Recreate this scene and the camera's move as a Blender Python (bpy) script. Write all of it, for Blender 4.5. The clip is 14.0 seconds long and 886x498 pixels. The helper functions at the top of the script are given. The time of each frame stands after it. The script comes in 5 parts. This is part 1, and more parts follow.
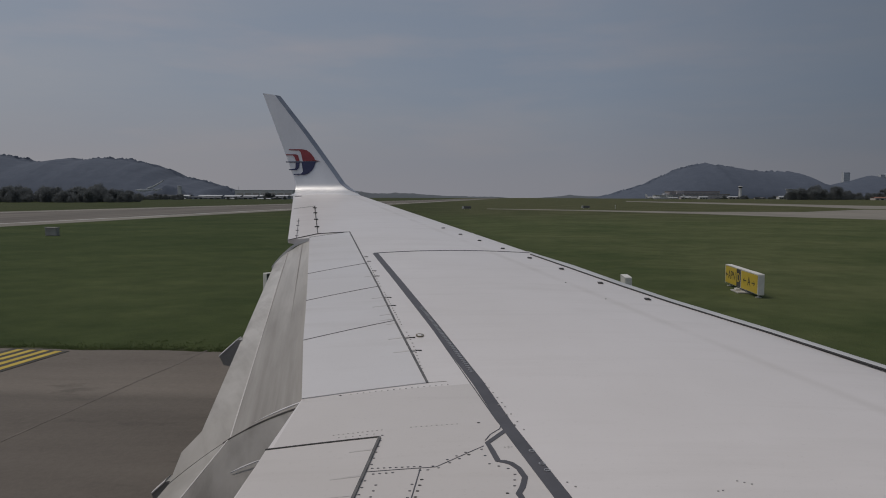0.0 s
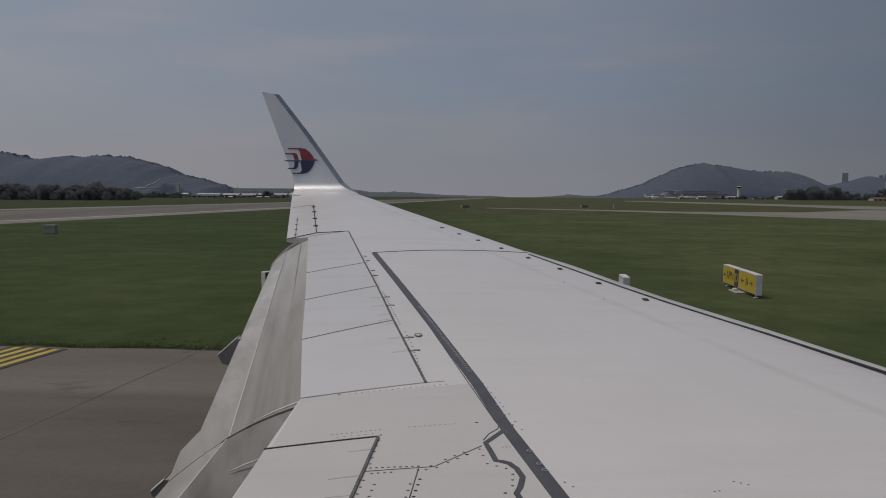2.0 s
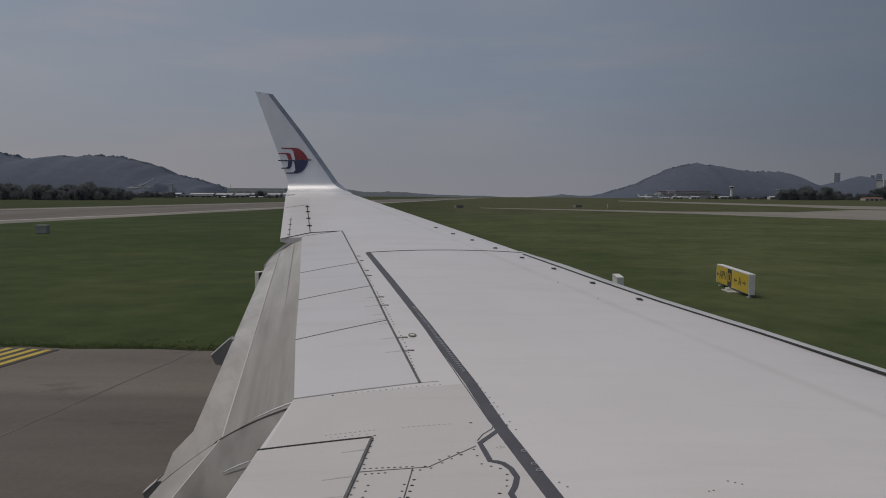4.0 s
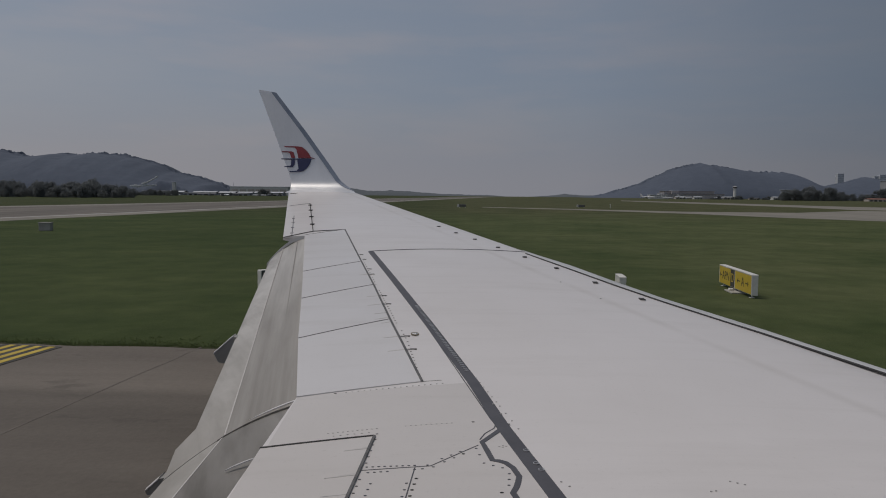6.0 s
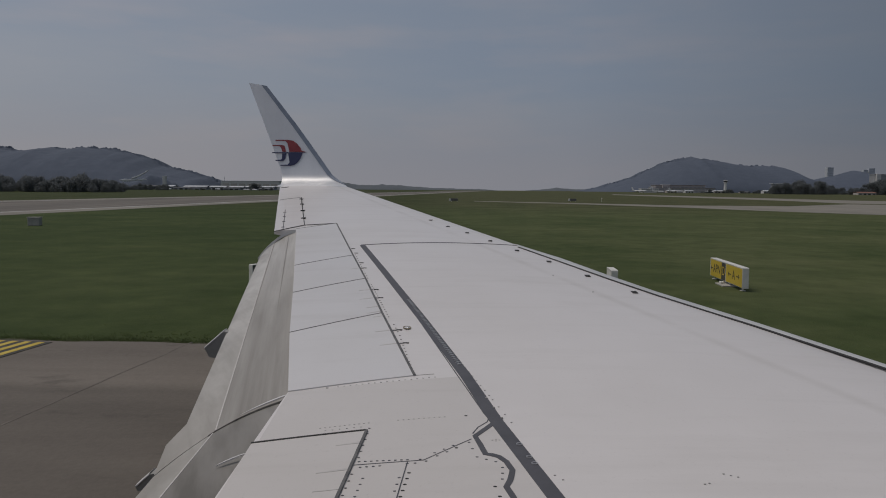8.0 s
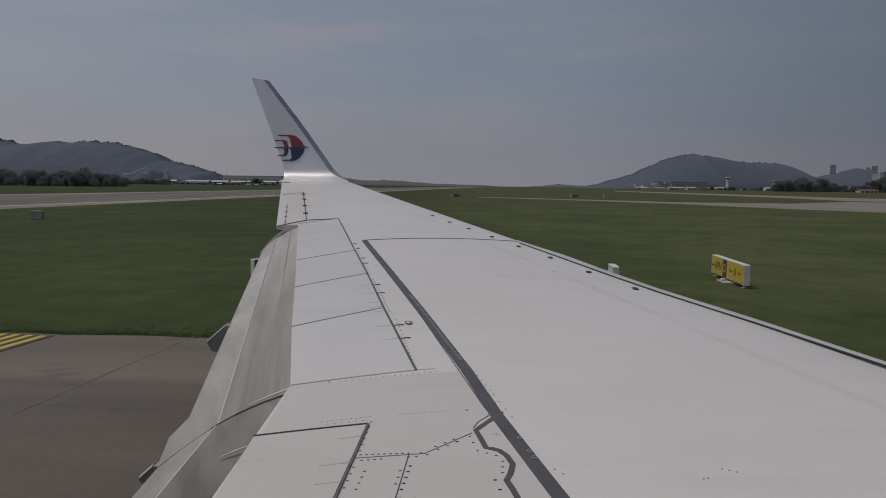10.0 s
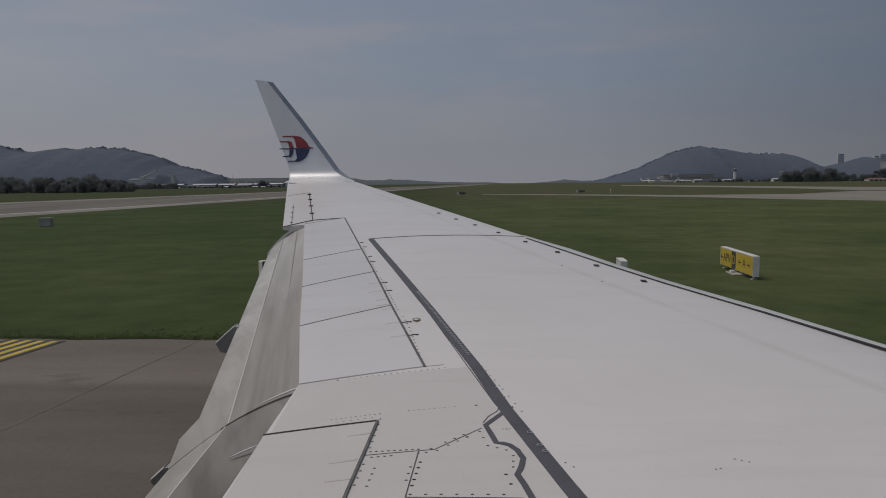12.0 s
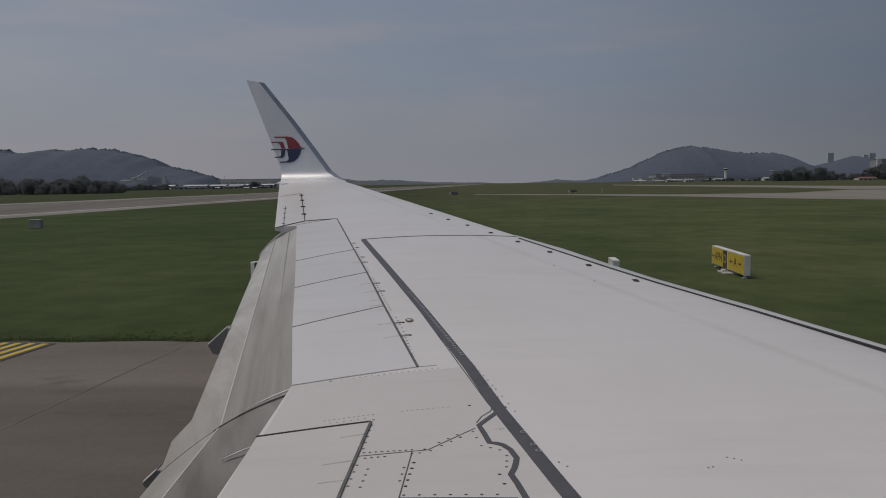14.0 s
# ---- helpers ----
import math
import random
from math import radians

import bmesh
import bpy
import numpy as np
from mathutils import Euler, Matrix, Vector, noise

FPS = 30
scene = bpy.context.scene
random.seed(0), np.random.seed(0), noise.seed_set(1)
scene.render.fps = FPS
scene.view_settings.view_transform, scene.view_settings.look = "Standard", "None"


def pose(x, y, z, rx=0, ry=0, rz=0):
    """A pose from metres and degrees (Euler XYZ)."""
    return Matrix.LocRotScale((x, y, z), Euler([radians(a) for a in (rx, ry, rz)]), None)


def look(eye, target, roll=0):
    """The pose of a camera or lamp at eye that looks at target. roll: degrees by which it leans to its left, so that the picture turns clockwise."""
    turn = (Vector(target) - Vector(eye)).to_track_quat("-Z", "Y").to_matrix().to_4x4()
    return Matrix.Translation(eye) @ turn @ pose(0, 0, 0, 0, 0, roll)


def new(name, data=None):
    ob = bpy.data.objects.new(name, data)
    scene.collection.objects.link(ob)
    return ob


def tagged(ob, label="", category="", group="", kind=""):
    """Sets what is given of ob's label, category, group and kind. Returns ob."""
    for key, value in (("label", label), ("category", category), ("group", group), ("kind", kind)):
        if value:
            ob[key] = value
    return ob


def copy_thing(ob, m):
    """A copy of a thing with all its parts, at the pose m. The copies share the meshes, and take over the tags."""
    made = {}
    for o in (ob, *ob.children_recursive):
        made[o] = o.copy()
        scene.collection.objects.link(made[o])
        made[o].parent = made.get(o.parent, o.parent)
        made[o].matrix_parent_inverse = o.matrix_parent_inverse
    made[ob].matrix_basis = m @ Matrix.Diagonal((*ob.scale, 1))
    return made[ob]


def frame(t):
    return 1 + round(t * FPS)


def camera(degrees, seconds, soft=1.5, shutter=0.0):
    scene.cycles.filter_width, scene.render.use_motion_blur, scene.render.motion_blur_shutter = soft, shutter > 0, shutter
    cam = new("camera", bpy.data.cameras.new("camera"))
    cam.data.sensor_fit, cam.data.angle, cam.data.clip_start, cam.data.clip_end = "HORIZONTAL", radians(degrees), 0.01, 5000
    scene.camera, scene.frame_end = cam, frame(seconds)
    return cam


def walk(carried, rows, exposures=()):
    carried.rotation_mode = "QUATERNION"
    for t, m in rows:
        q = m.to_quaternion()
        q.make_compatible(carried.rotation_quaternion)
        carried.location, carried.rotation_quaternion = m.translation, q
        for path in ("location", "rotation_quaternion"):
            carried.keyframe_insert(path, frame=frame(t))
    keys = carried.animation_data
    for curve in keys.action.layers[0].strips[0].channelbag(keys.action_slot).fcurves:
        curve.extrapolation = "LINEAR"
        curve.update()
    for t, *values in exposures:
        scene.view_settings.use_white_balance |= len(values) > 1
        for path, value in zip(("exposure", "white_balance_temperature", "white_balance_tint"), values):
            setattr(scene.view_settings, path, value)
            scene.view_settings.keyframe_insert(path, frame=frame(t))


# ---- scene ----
# ---------------------------------------------------------------- camera
LENS = 64.0
cam = camera(LENS, 14.0, soft=1.0)
PATH = [
    (0.0, pose(0.005, -0.008, 3.393, 85.84, -0.05, 0.78)),
    (0.5, pose(-0.001, -0.003, 3.394, 85.69, -0.30, 0.94)),
    (1.0, pose(0.008, -0.014, 3.396, 85.75, -0.35, 0.63)),
    (1.5, pose(0.003, -0.010, 3.392, 85.80, -0.33, 0.78)),
    (2.0, pose(0.003, -0.021, 3.402, 85.76, -0.26, 0.67)),
    (2.5, pose(0.003, -0.005, 3.400, 85.67, -0.19, 0.88)),
    (3.0, pose(0.002, -0.006, 3.404, 85.68, -0.07, -0.23)),
    (5.5, pose(0.003, -0.016, 3.394, 85.85, -0.61, 0.93)),
    (6.0, pose(-0.001, -0.011, 3.400, 85.68, -0.51, 0.40)),
    (6.5, pose(0.001, -0.007, 3.395, 85.61, -0.18, 0.06)),
    (7.0, pose(0.000, 0.002, 3.399, 85.31, -0.02, 0.01)),
    (7.5, pose(-0.008, 0.000, 3.394, 85.27, -0.39, -0.30)),
    (8.0, pose(-0.003, 0.016, 3.392, 85.21, -0.43, -0.26)),
    (10.5, pose(-0.005, -0.009, 3.392, 84.71, -0.71, -0.11)),
    (11.0, pose(-0.003, 0.012, 3.386, 84.58, 0.01, 0.02)),
    (11.5, pose(0.002, 0.000, 3.381, 84.72, 0.55, 0.22)),
    (12.0, pose(0.004, 0.007, 3.375, 84.72, 0.61, 0.37)),
    (12.5, pose(0.000, 0.000, 3.384, 84.68, 0.83, 0.39)),
    (13.0, pose(-0.001, -0.003, 3.378, 84.82, 0.95, 0.27)),
    (13.5, pose(0.006, -0.006, 3.382, 84.81, 0.97, 0.13)),
    (14.0, pose(0.003, 0.006, 3.376, 84.73, 0.79, -0.26)),
]
EXPOSURE = 0.12
walk(cam, PATH, [(0.0, EXPOSURE), (14.0, EXPOSURE)])

# ---------------------------------------------------------------- sky and sun
SUN_DIR = Vector((-0.40, 0.10, 0.91)).normalized()
SUN_STRENGTH = 1.2
SKY_STRENGTH = 0.1


def add(nt, kind, **values):
    n = nt.nodes.new(kind)
    for k, v in values.items():
        n.inputs[k.replace("_", " ")].default_value = v
    return n


def make_sky():
    world = bpy.data.worlds.new("hazy_sky")
    scene.world = world
    world.use_nodes = True
    nt = world.node_tree
    nt.nodes.clear()
    out = nt.nodes.new("ShaderNodeOutputWorld")
    bg = nt.nodes.new("ShaderNodeBackground")
    sky = nt.nodes.new("ShaderNodeTexSky")
    sky.sky_type = "NISHITA"
    sky.sun_disc = False
    sky.sun_elevation = math.asin(SUN_DIR.z)
    sky.sun_rotation = math.atan2(SUN_DIR.x, SUN_DIR.y)
    sky.dust_density = 4.0
    co = nt.nodes.new("ShaderNodeTexCoord")
    # thin stretched cloud veil
    mp = nt.nodes.new("ShaderNodeMapping")
    mp.inputs["Scale"].default_value = (1.6, 1.6, 9.0)
    nz = nt.nodes.new("ShaderNodeTexNoise")
    nz.inputs["Scale"].default_value = 1.7
    nz.inputs["Detail"].default_value = 6.0
    nz.inputs["Roughness"].default_value = 0.55
    rp = nt.nodes.new("ShaderNodeValToRGB")
    rp.color_ramp.elements[0].position = 0.35
    rp.color_ramp.elements[0].color = (1.90, 2.19, 2.72, 1)
    rp.color_ramp.elements[1].position = 0.75
    rp.color_ramp.elements[1].color = (2.22, 2.36, 2.72, 1)
    mix = nt.nodes.new("ShaderNodeMixRGB")
    mix.inputs["Fac"].default_value = 0.88
    nt.links.new(co.outputs["Generated"], mp.inputs["Vector"])
    nt.links.new(mp.outputs["Vector"], nz.inputs["Vector"])
    nt.links.new(nz.outputs["Fac"], rp.inputs["Fac"])
    nt.links.new(sky.outputs["Color"], mix.inputs["Color1"])
    # a few faint warm cloud tufts
    mp2 = nt.nodes.new("ShaderNodeMapping")
    mp2.inputs["Scale"].default_value = (1.0, 1.0, 4.5)
    mp2.inputs["Location"].default_value = (0.6, 0.2, 0.35)
    nz2 = add(nt, "ShaderNodeTexNoise", Scale=3.4, Detail=5.0, Roughness=0.5)
    tuft = add(nt, "ShaderNodeMapRange", From_Min=0.50, From_Max=0.78, To_Min=0.0, To_Max=0.85)
    warm = nt.nodes.new("ShaderNodeMixRGB")
    warm.inputs["Color2"].default_value = (2.72, 2.56, 2.76, 1)
    nt.links.new(co.outputs["Generated"], mp2.inputs["Vector"])
    nt.links.new(mp2.outputs["Vector"], nz2.inputs["Vector"])
    nt.links.new(nz2.outputs["Fac"], tuft.inputs["Value"])
    nt.links.new(tuft.outputs["Result"], warm.inputs["Fac"])
    nt.links.new(rp.outputs["Color"], warm.inputs["Color1"])
    nt.links.new(warm.outputs["Color"], mix.inputs["Color2"])
    # the veil is brighter toward the sun's side and dimmer away from it
    xyz = nt.nodes.new("ShaderNodeSeparateXYZ")
    side = add(nt, "ShaderNodeMapRange", From_Min=-0.75, From_Max=0.75)
    tone = nt.nodes.new("ShaderNodeValToRGB")
    tone.color_ramp.elements[0].color = (1.11, 1.08, 1.05, 1)
    tone.color_ramp.elements[1].color = (0.38, 0.43, 0.475, 1)
    middle = tone.color_ramp.elements.new(0.62)
    middle.color = (0.82, 0.845, 0.87, 1)
    nt.links.new(side.outputs["Result"], tone.inputs["Fac"])
    shade = nt.nodes.new("ShaderNodeMixRGB")
    shade.blend_type = "MULTIPLY"
    shade.inputs["Fac"].default_value = 1.0
    nt.links.new(co.outputs["Generated"], xyz.inputs["Vector"])
    nt.links.new(xyz.outputs["X"], side.inputs["Value"])
    low_haze = add(nt, "ShaderNodeMapRange", From_Min=0.0, From_Max=0.16, To_Min=0.8, To_Max=0.0)
    low_haze.interpolation_type = "SMOOTHSTEP"
    nt.links.new(xyz.outputs["Z"], low_haze.inputs["Value"])
    hazy = nt.nodes.new("ShaderNodeMixRGB")
    hazy.inputs["Color2"].default_value = (2.46, 2.40, 2.58, 1)
    nt.links.new(low_haze.outputs["Result"], hazy.inputs["Fac"])
    nt.links.new(mix.outputs["Color"], hazy.inputs["Color1"])
    nt.links.new(hazy.outputs["Color"], shade.inputs["Color1"])
    nt.links.new(tone.outputs["Color"], shade.inputs["Color2"])
    nt.links.new(shade.outputs["Color"], bg.inputs["Color"])
    bg.inputs["Strength"].default_value = SKY_STRENGTH
    nt.links.new(bg.outputs["Background"], out.inputs["Surface"])


make_sky()
sun = new("sun", bpy.data.lights.new("sun", "SUN"))
sun.data.energy = SUN_STRENGTH
sun.data.angle = radians(32)
sun.data.color = (1.0, 0.915, 0.83)
sun.matrix_world = look(SUN_DIR * 200, (0, 0, 0))


# ---------------------------------------------------------------- materials
def material(name, rough=0.6, metal=0.0):
    m = bpy.data.materials.new(name)
    m.use_nodes = True
    b = m.node_tree.nodes["Principled BSDF"]
    b.inputs["Roughness"].default_value = rough
    b.inputs["Metallic"].default_value = metal
    return m, m.node_tree, b


def noise_mat(name, dark, light, scale=(1, 1, 1), size=3.0, rough=0.6, metal=0.0, bump=0.0, bump_size=40.0, fine=0.25,
              low=0.35, high=0.65, vary=0.0, rough_var=0.0, turn=0.0):
    """Two scales of noise between two colours, with a fine relief; positions are the object's own metres, turned first."""
    m, nt, b = material(name, rough, metal)
    co = nt.nodes.new("ShaderNodeTexCoord")
    mp = add(nt, "ShaderNodeMapping", Scale=scale)
    turned = add(nt, "ShaderNodeMapping", Rotation=(0, 0, radians(turn)))
    nt.links.new(co.outputs["Object"], turned.inputs["Vector"])
    nt.links.new(turned.outputs["Vector"], mp.inputs["Vector"])
    a = add(nt, "ShaderNodeTexNoise", Scale=size, Detail=5.0, Roughness=0.6)
    c = add(nt, "ShaderNodeTexNoise", Scale=size * 11.0, Detail=4.0, Roughness=0.65)
    nt.links.new(mp.outputs["Vector"], a.inputs["Vector"])
    nt.links.new(mp.outputs["Vector"], c.inputs["Vector"])
    blend = nt.nodes.new("ShaderNodeMixRGB")
    blend.inputs["Fac"].default_value = fine
    nt.links.new(a.outputs["Fac"], blend.inputs["Color1"])
    nt.links.new(c.outputs["Fac"], blend.inputs["Color2"])
    ramp = nt.nodes.new("ShaderNodeValToRGB")
    ramp.color_ramp.elements[0].position, ramp.color_ramp.elements[0].color = low, (*dark, 1)
    ramp.color_ramp.elements[1].position, ramp.color_ramp.elements[1].color = high, (*light, 1)
    nt.links.new(blend.outputs["Color"], ramp.inputs["Fac"])
    colour = ramp.outputs["Color"]
    if vary:
        info = nt.nodes.new("ShaderNodeObjectInfo")
        hsv = nt.nodes.new("ShaderNodeHueSaturation")
        mr = add(nt, "ShaderNodeMapRange", To_Min=1 - vary, To_Max=1 + vary)
        nt.links.new(info.outputs["Random"], mr.inputs["Value"])
        nt.links.new(mr.outputs["Result"], hsv.inputs["Value"])
        nt.links.new(colour, hsv.inputs["Color"])
        colour = hsv.outputs["Color"]
    nt.links.new(colour, b.inputs["Base Color"])
    if rough_var:
        mr2 = add(nt, "ShaderNodeMapRange", From_Min=0.3, From_Max=0.7, To_Min=rough - rough_var, To_Max=rough + rough_var)
        nt.links.new(blend.outputs["Color"], mr2.inputs["Value"])
        nt.links.new(mr2.outputs["Result"], b.inputs["Roughness"])
    if bump:
        d = add(nt, "ShaderNodeTexNoise", Scale=bump_size, Detail=4.0)
        nt.links.new(mp.outputs["Vector"], d.inputs["Vector"])
        bp = add(nt, "ShaderNodeBump", Strength=bump, Distance=0.02)
        nt.links.new(d.outputs["Fac"], bp.inputs["Height"])
        nt.links.new(bp.outputs["Normal"], b.inputs["Normal"])
    return m


def grass_mat():
    """Mown airfield grass: broad dull patches, mid-size tufts, fine blades."""
    m, nt, b = material("airfield_grass", 0.9)
    b.inputs["Specular IOR Level"].default_value = 0.1
    co = nt.nodes.new("ShaderNodeTexCoord")
    big = add(nt, "ShaderNodeTexNoise", Scale=0.09, Detail=6.0, Roughness=0.65)
    mid = add(nt, "ShaderNodeTexNoise", Scale=0.62, Detail=9.0, Roughness=0.68)
    fine = add(nt, "ShaderNodeTexNoise", Scale=9.0, Detail=3.0, Roughness=0.7)
    for n in (big, mid, fine):
        nt.links.new(co.outputs["Object"], n.inputs["Vector"])
    r1 = nt.nodes.new("ShaderNodeValToRGB")
    r1.color_ramp.elements[0].position, r1.color_ramp.elements[0].color = 0.36, (0.050, 0.071, 0.024, 1)
    r1.color_ramp.elements[1].position, r1.color_ramp.elements[1].color = 0.64, (0.088, 0.105, 0.043, 1)
    dry = r1.color_ramp.elements.new(0.78)
    dry.color = (0.108, 0.103, 0.052, 1)
    nt.links.new(big.outputs["Fac"], r1.inputs["Fac"])
    r2 = nt.nodes.new("ShaderNodeValToRGB")
    r2.color_ramp.elements[0].position, r2.color_ramp.elements[0].color = 0.34, (0.76, 0.79, 0.72, 1)
    r2.color_ramp.elements[1].position, r2.color_ramp.elements[1].color = 0.70, (1.19, 1.16, 1.15, 1)
    nt.links.new(mid.outputs["Fac"], r2.inputs["Fac"])
    mul = nt.nodes.new("ShaderNodeMixRGB")
    mul.blend_type = "MULTIPLY"
    mul.inputs["Fac"].default_value = 1.0
    nt.links.new(r1.outputs["Color"], mul.inputs["Color1"])
    nt.links.new(r2.outputs["Color"], mul.inputs["Color2"])
    # window glare painted into the grass: darker toward the runway, paler across, wandering edge
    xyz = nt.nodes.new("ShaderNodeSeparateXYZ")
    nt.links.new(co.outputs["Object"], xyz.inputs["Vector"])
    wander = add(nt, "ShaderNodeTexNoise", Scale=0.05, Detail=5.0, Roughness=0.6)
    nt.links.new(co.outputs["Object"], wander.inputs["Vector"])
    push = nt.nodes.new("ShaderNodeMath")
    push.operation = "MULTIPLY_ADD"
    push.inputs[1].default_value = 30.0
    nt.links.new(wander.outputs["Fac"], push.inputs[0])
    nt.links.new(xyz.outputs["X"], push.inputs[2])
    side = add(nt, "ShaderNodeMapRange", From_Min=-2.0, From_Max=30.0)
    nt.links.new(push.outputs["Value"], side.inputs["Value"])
    glare_tone = nt.nodes.new("ShaderNodeValToRGB")
    glare_tone.color_ramp.elements[0].color = (0.73, 0.80, 0.71, 1)
    glare_tone.color_ramp.elements[1].color = (1.16, 1.10, 1.22, 1)
    nt.links.new(side.outputs["Result"], glare_tone.inputs["Fac"])
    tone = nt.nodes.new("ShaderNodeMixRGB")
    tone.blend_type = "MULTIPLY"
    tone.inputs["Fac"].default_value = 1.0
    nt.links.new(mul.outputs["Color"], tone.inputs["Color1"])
    nt.links.new(glare_tone.outputs["Color"], tone.inputs["Color2"])
    # browner grass out by the far taxiways
    afar = add(nt, "ShaderNodeMapRange", From_Min=90.0, From_Max=165.0)
    nt.links.new(xyz.outputs["Y"], afar.inputs["Value"])
    far_brown = nt.nodes.new("ShaderNodeMixRGB")
    far_brown.blend_type = "MULTIPLY"
    far_brown.inputs["Color2"].default_value = (0.98, 0.86, 0.98, 1)
    nt.links.new(afar.outputs["Result"], far_brown.inputs["Fac"])
    nt.links.new(tone.outputs["Color"], far_brown.inputs["Color1"])
    nt.links.new(far_brown.outputs["Color"], b.inputs["Base Color"])
    bp = add(nt, "ShaderNodeBump", Strength=0.6, Distance=0.08)
    nt.links.new(fine.outputs["Fac"], bp.inputs["Height"])
    nt.links.new(bp.outputs["Normal"], b.inputs["Normal"])
    return m


def paint_mat(name, colour, rough, grime=0.19, vary=0.0, streak=None):
    """Aircraft paint: broad cloudy soiling, streaks drawn aft along the chord, fine specks."""
    m, nt, b = material(name, rough)
    b.inputs["Coat Weight"].default_value = 0.35
    b.inputs["Coat Roughness"].default_value = 0.22
    co = nt.nodes.new("ShaderNodeTexCoord")
    total = None
    for scale, size, detail, low, high, amount in (((0.5, 0.5, 0.5), 1.1, 4.0, 0.35, 0.70, grime * 0.75), ((0.45, 3.6, 1.0), 1.2, 5.0, 0.50, 0.85, grime * 0.8),
                                                   ((1.0, 1.0, 1.0), 45.0, 3.0, 0.60, 0.80, grime * 0.6)):
        mp = add(nt, "ShaderNodeMapping", Scale=scale)
        nt.links.new(co.outputs["Object"], mp.inputs["Vector"])
        n = add(nt, "ShaderNodeTexNoise", Scale=size, Detail=detail, Roughness=0.6)
        nt.links.new(mp.outputs["Vector"], n.inputs["Vector"])
        mr = add(nt, "ShaderNodeMapRange", From_Min=low, From_Max=high, To_Min=0.0, To_Max=amount)
        nt.links.new(n.outputs["Fac"], mr.inputs["Value"])
        if total is None:
            total = mr.outputs["Result"]
        else:
            s = nt.nodes.new("ShaderNodeMath")
            s.operation = "ADD"
            nt.links.new(total, s.inputs[0])
            nt.links.new(mr.outputs["Result"], s.inputs[1])
            total = s.outputs["Value"]
    if streak:
        # one long soft soot streak through two plan points, broken up by noise
        (xa, ya), (xb, yb), width, amount = streak
        n_len = math.hypot(xb - xa, yb - ya)
        nx, ny = (yb - ya) / n_len, -(xb - xa) / n_len
        dot = nt.nodes.new("ShaderNodeVectorMath")
        dot.operation = "DOT_PRODUCT"
        dot.inputs[1].default_value = (nx, ny, 0)
        nt.links.new(co.outputs["Object"], dot.inputs[0])
        off = nt.nodes.new("ShaderNodeMath")
        off.operation = "SUBTRACT"
        off.inputs[1].default_value = xa * nx + ya * ny
        nt.links.new(dot.outputs["Value"], off.inputs[0])
        far = nt.nodes.new("ShaderNodeMath")
        far.operation = "ABSOLUTE"
        nt.links.new(off.outputs["Value"], far.inputs[0])
        soft_edge = add(nt, "ShaderNodeMapRange", From_Min=0.0, From_Max=width, To_Min=amount, To_Max=0.0)
        soft_edge.interpolation_type = "SMOOTHSTEP"
        nt.links.new(far.outputs["Value"], soft_edge.inputs["Value"])
        broken = add(nt, "ShaderNodeTexNoise", Scale=1.6, Detail=4.0, Roughness=0.6)
        nt.links.new(co.outputs["Object"], broken.inputs["Vector"])
        gate = add(nt, "ShaderNodeMapRange", From_Min=0.38, From_Max=0.58, To_Min=0.15, To_Max=1.0)
        nt.links.new(broken.outputs["Fac"], gate.inputs["Value"])
        mul = nt.nodes.new("ShaderNodeMath")
        mul.operation = "MULTIPLY"
        nt.links.new(soft_edge.outputs["Result"], mul.inputs[0])
        nt.links.new(gate.outputs["Result"], mul.inputs[1])
        s = nt.nodes.new("ShaderNodeMath")
        s.operation = "ADD"
        nt.links.new(total, s.inputs[0])
        nt.links.new(mul.outputs["Value"], s.inputs[1])
        total = s.outputs["Value"]
    mix = nt.nodes.new("ShaderNodeMixRGB")
    mix.inputs["Color1"].default_value = (*colour, 1)
    mix.inputs["Color2"].default_value = (0.30, 0.28, 0.25, 1)
    nt.links.new(total, mix.inputs["Fac"])
    out = mix.outputs["Color"]
    if vary:
        info = nt.nodes.new("ShaderNodeObjectInfo")
        hsv = nt.nodes.new("ShaderNodeHueSaturation")
        mr = add(nt, "ShaderNodeMapRange", To_Min=1 - vary, To_Max=1 + vary)
        nt.links.new(info.outputs["Random"], mr.inputs["Value"])
        nt.links.new(mr.outputs["Result"], hsv.inputs["Value"])
        nt.links.new(out, hsv.inputs["Color"])
        out = hsv.outputs["Color"]
    nt.links.new(out, b.inputs["Base Color"])
    rr = add(nt, "ShaderNodeMapRange", From_Max=0.3, To_Min=rough, To_Max=rough + 0.2)
    nt.links.new(total, rr.inputs["Value"])
    nt.links.new(rr.outputs["Result"], b.inputs["Roughness"])
    return m


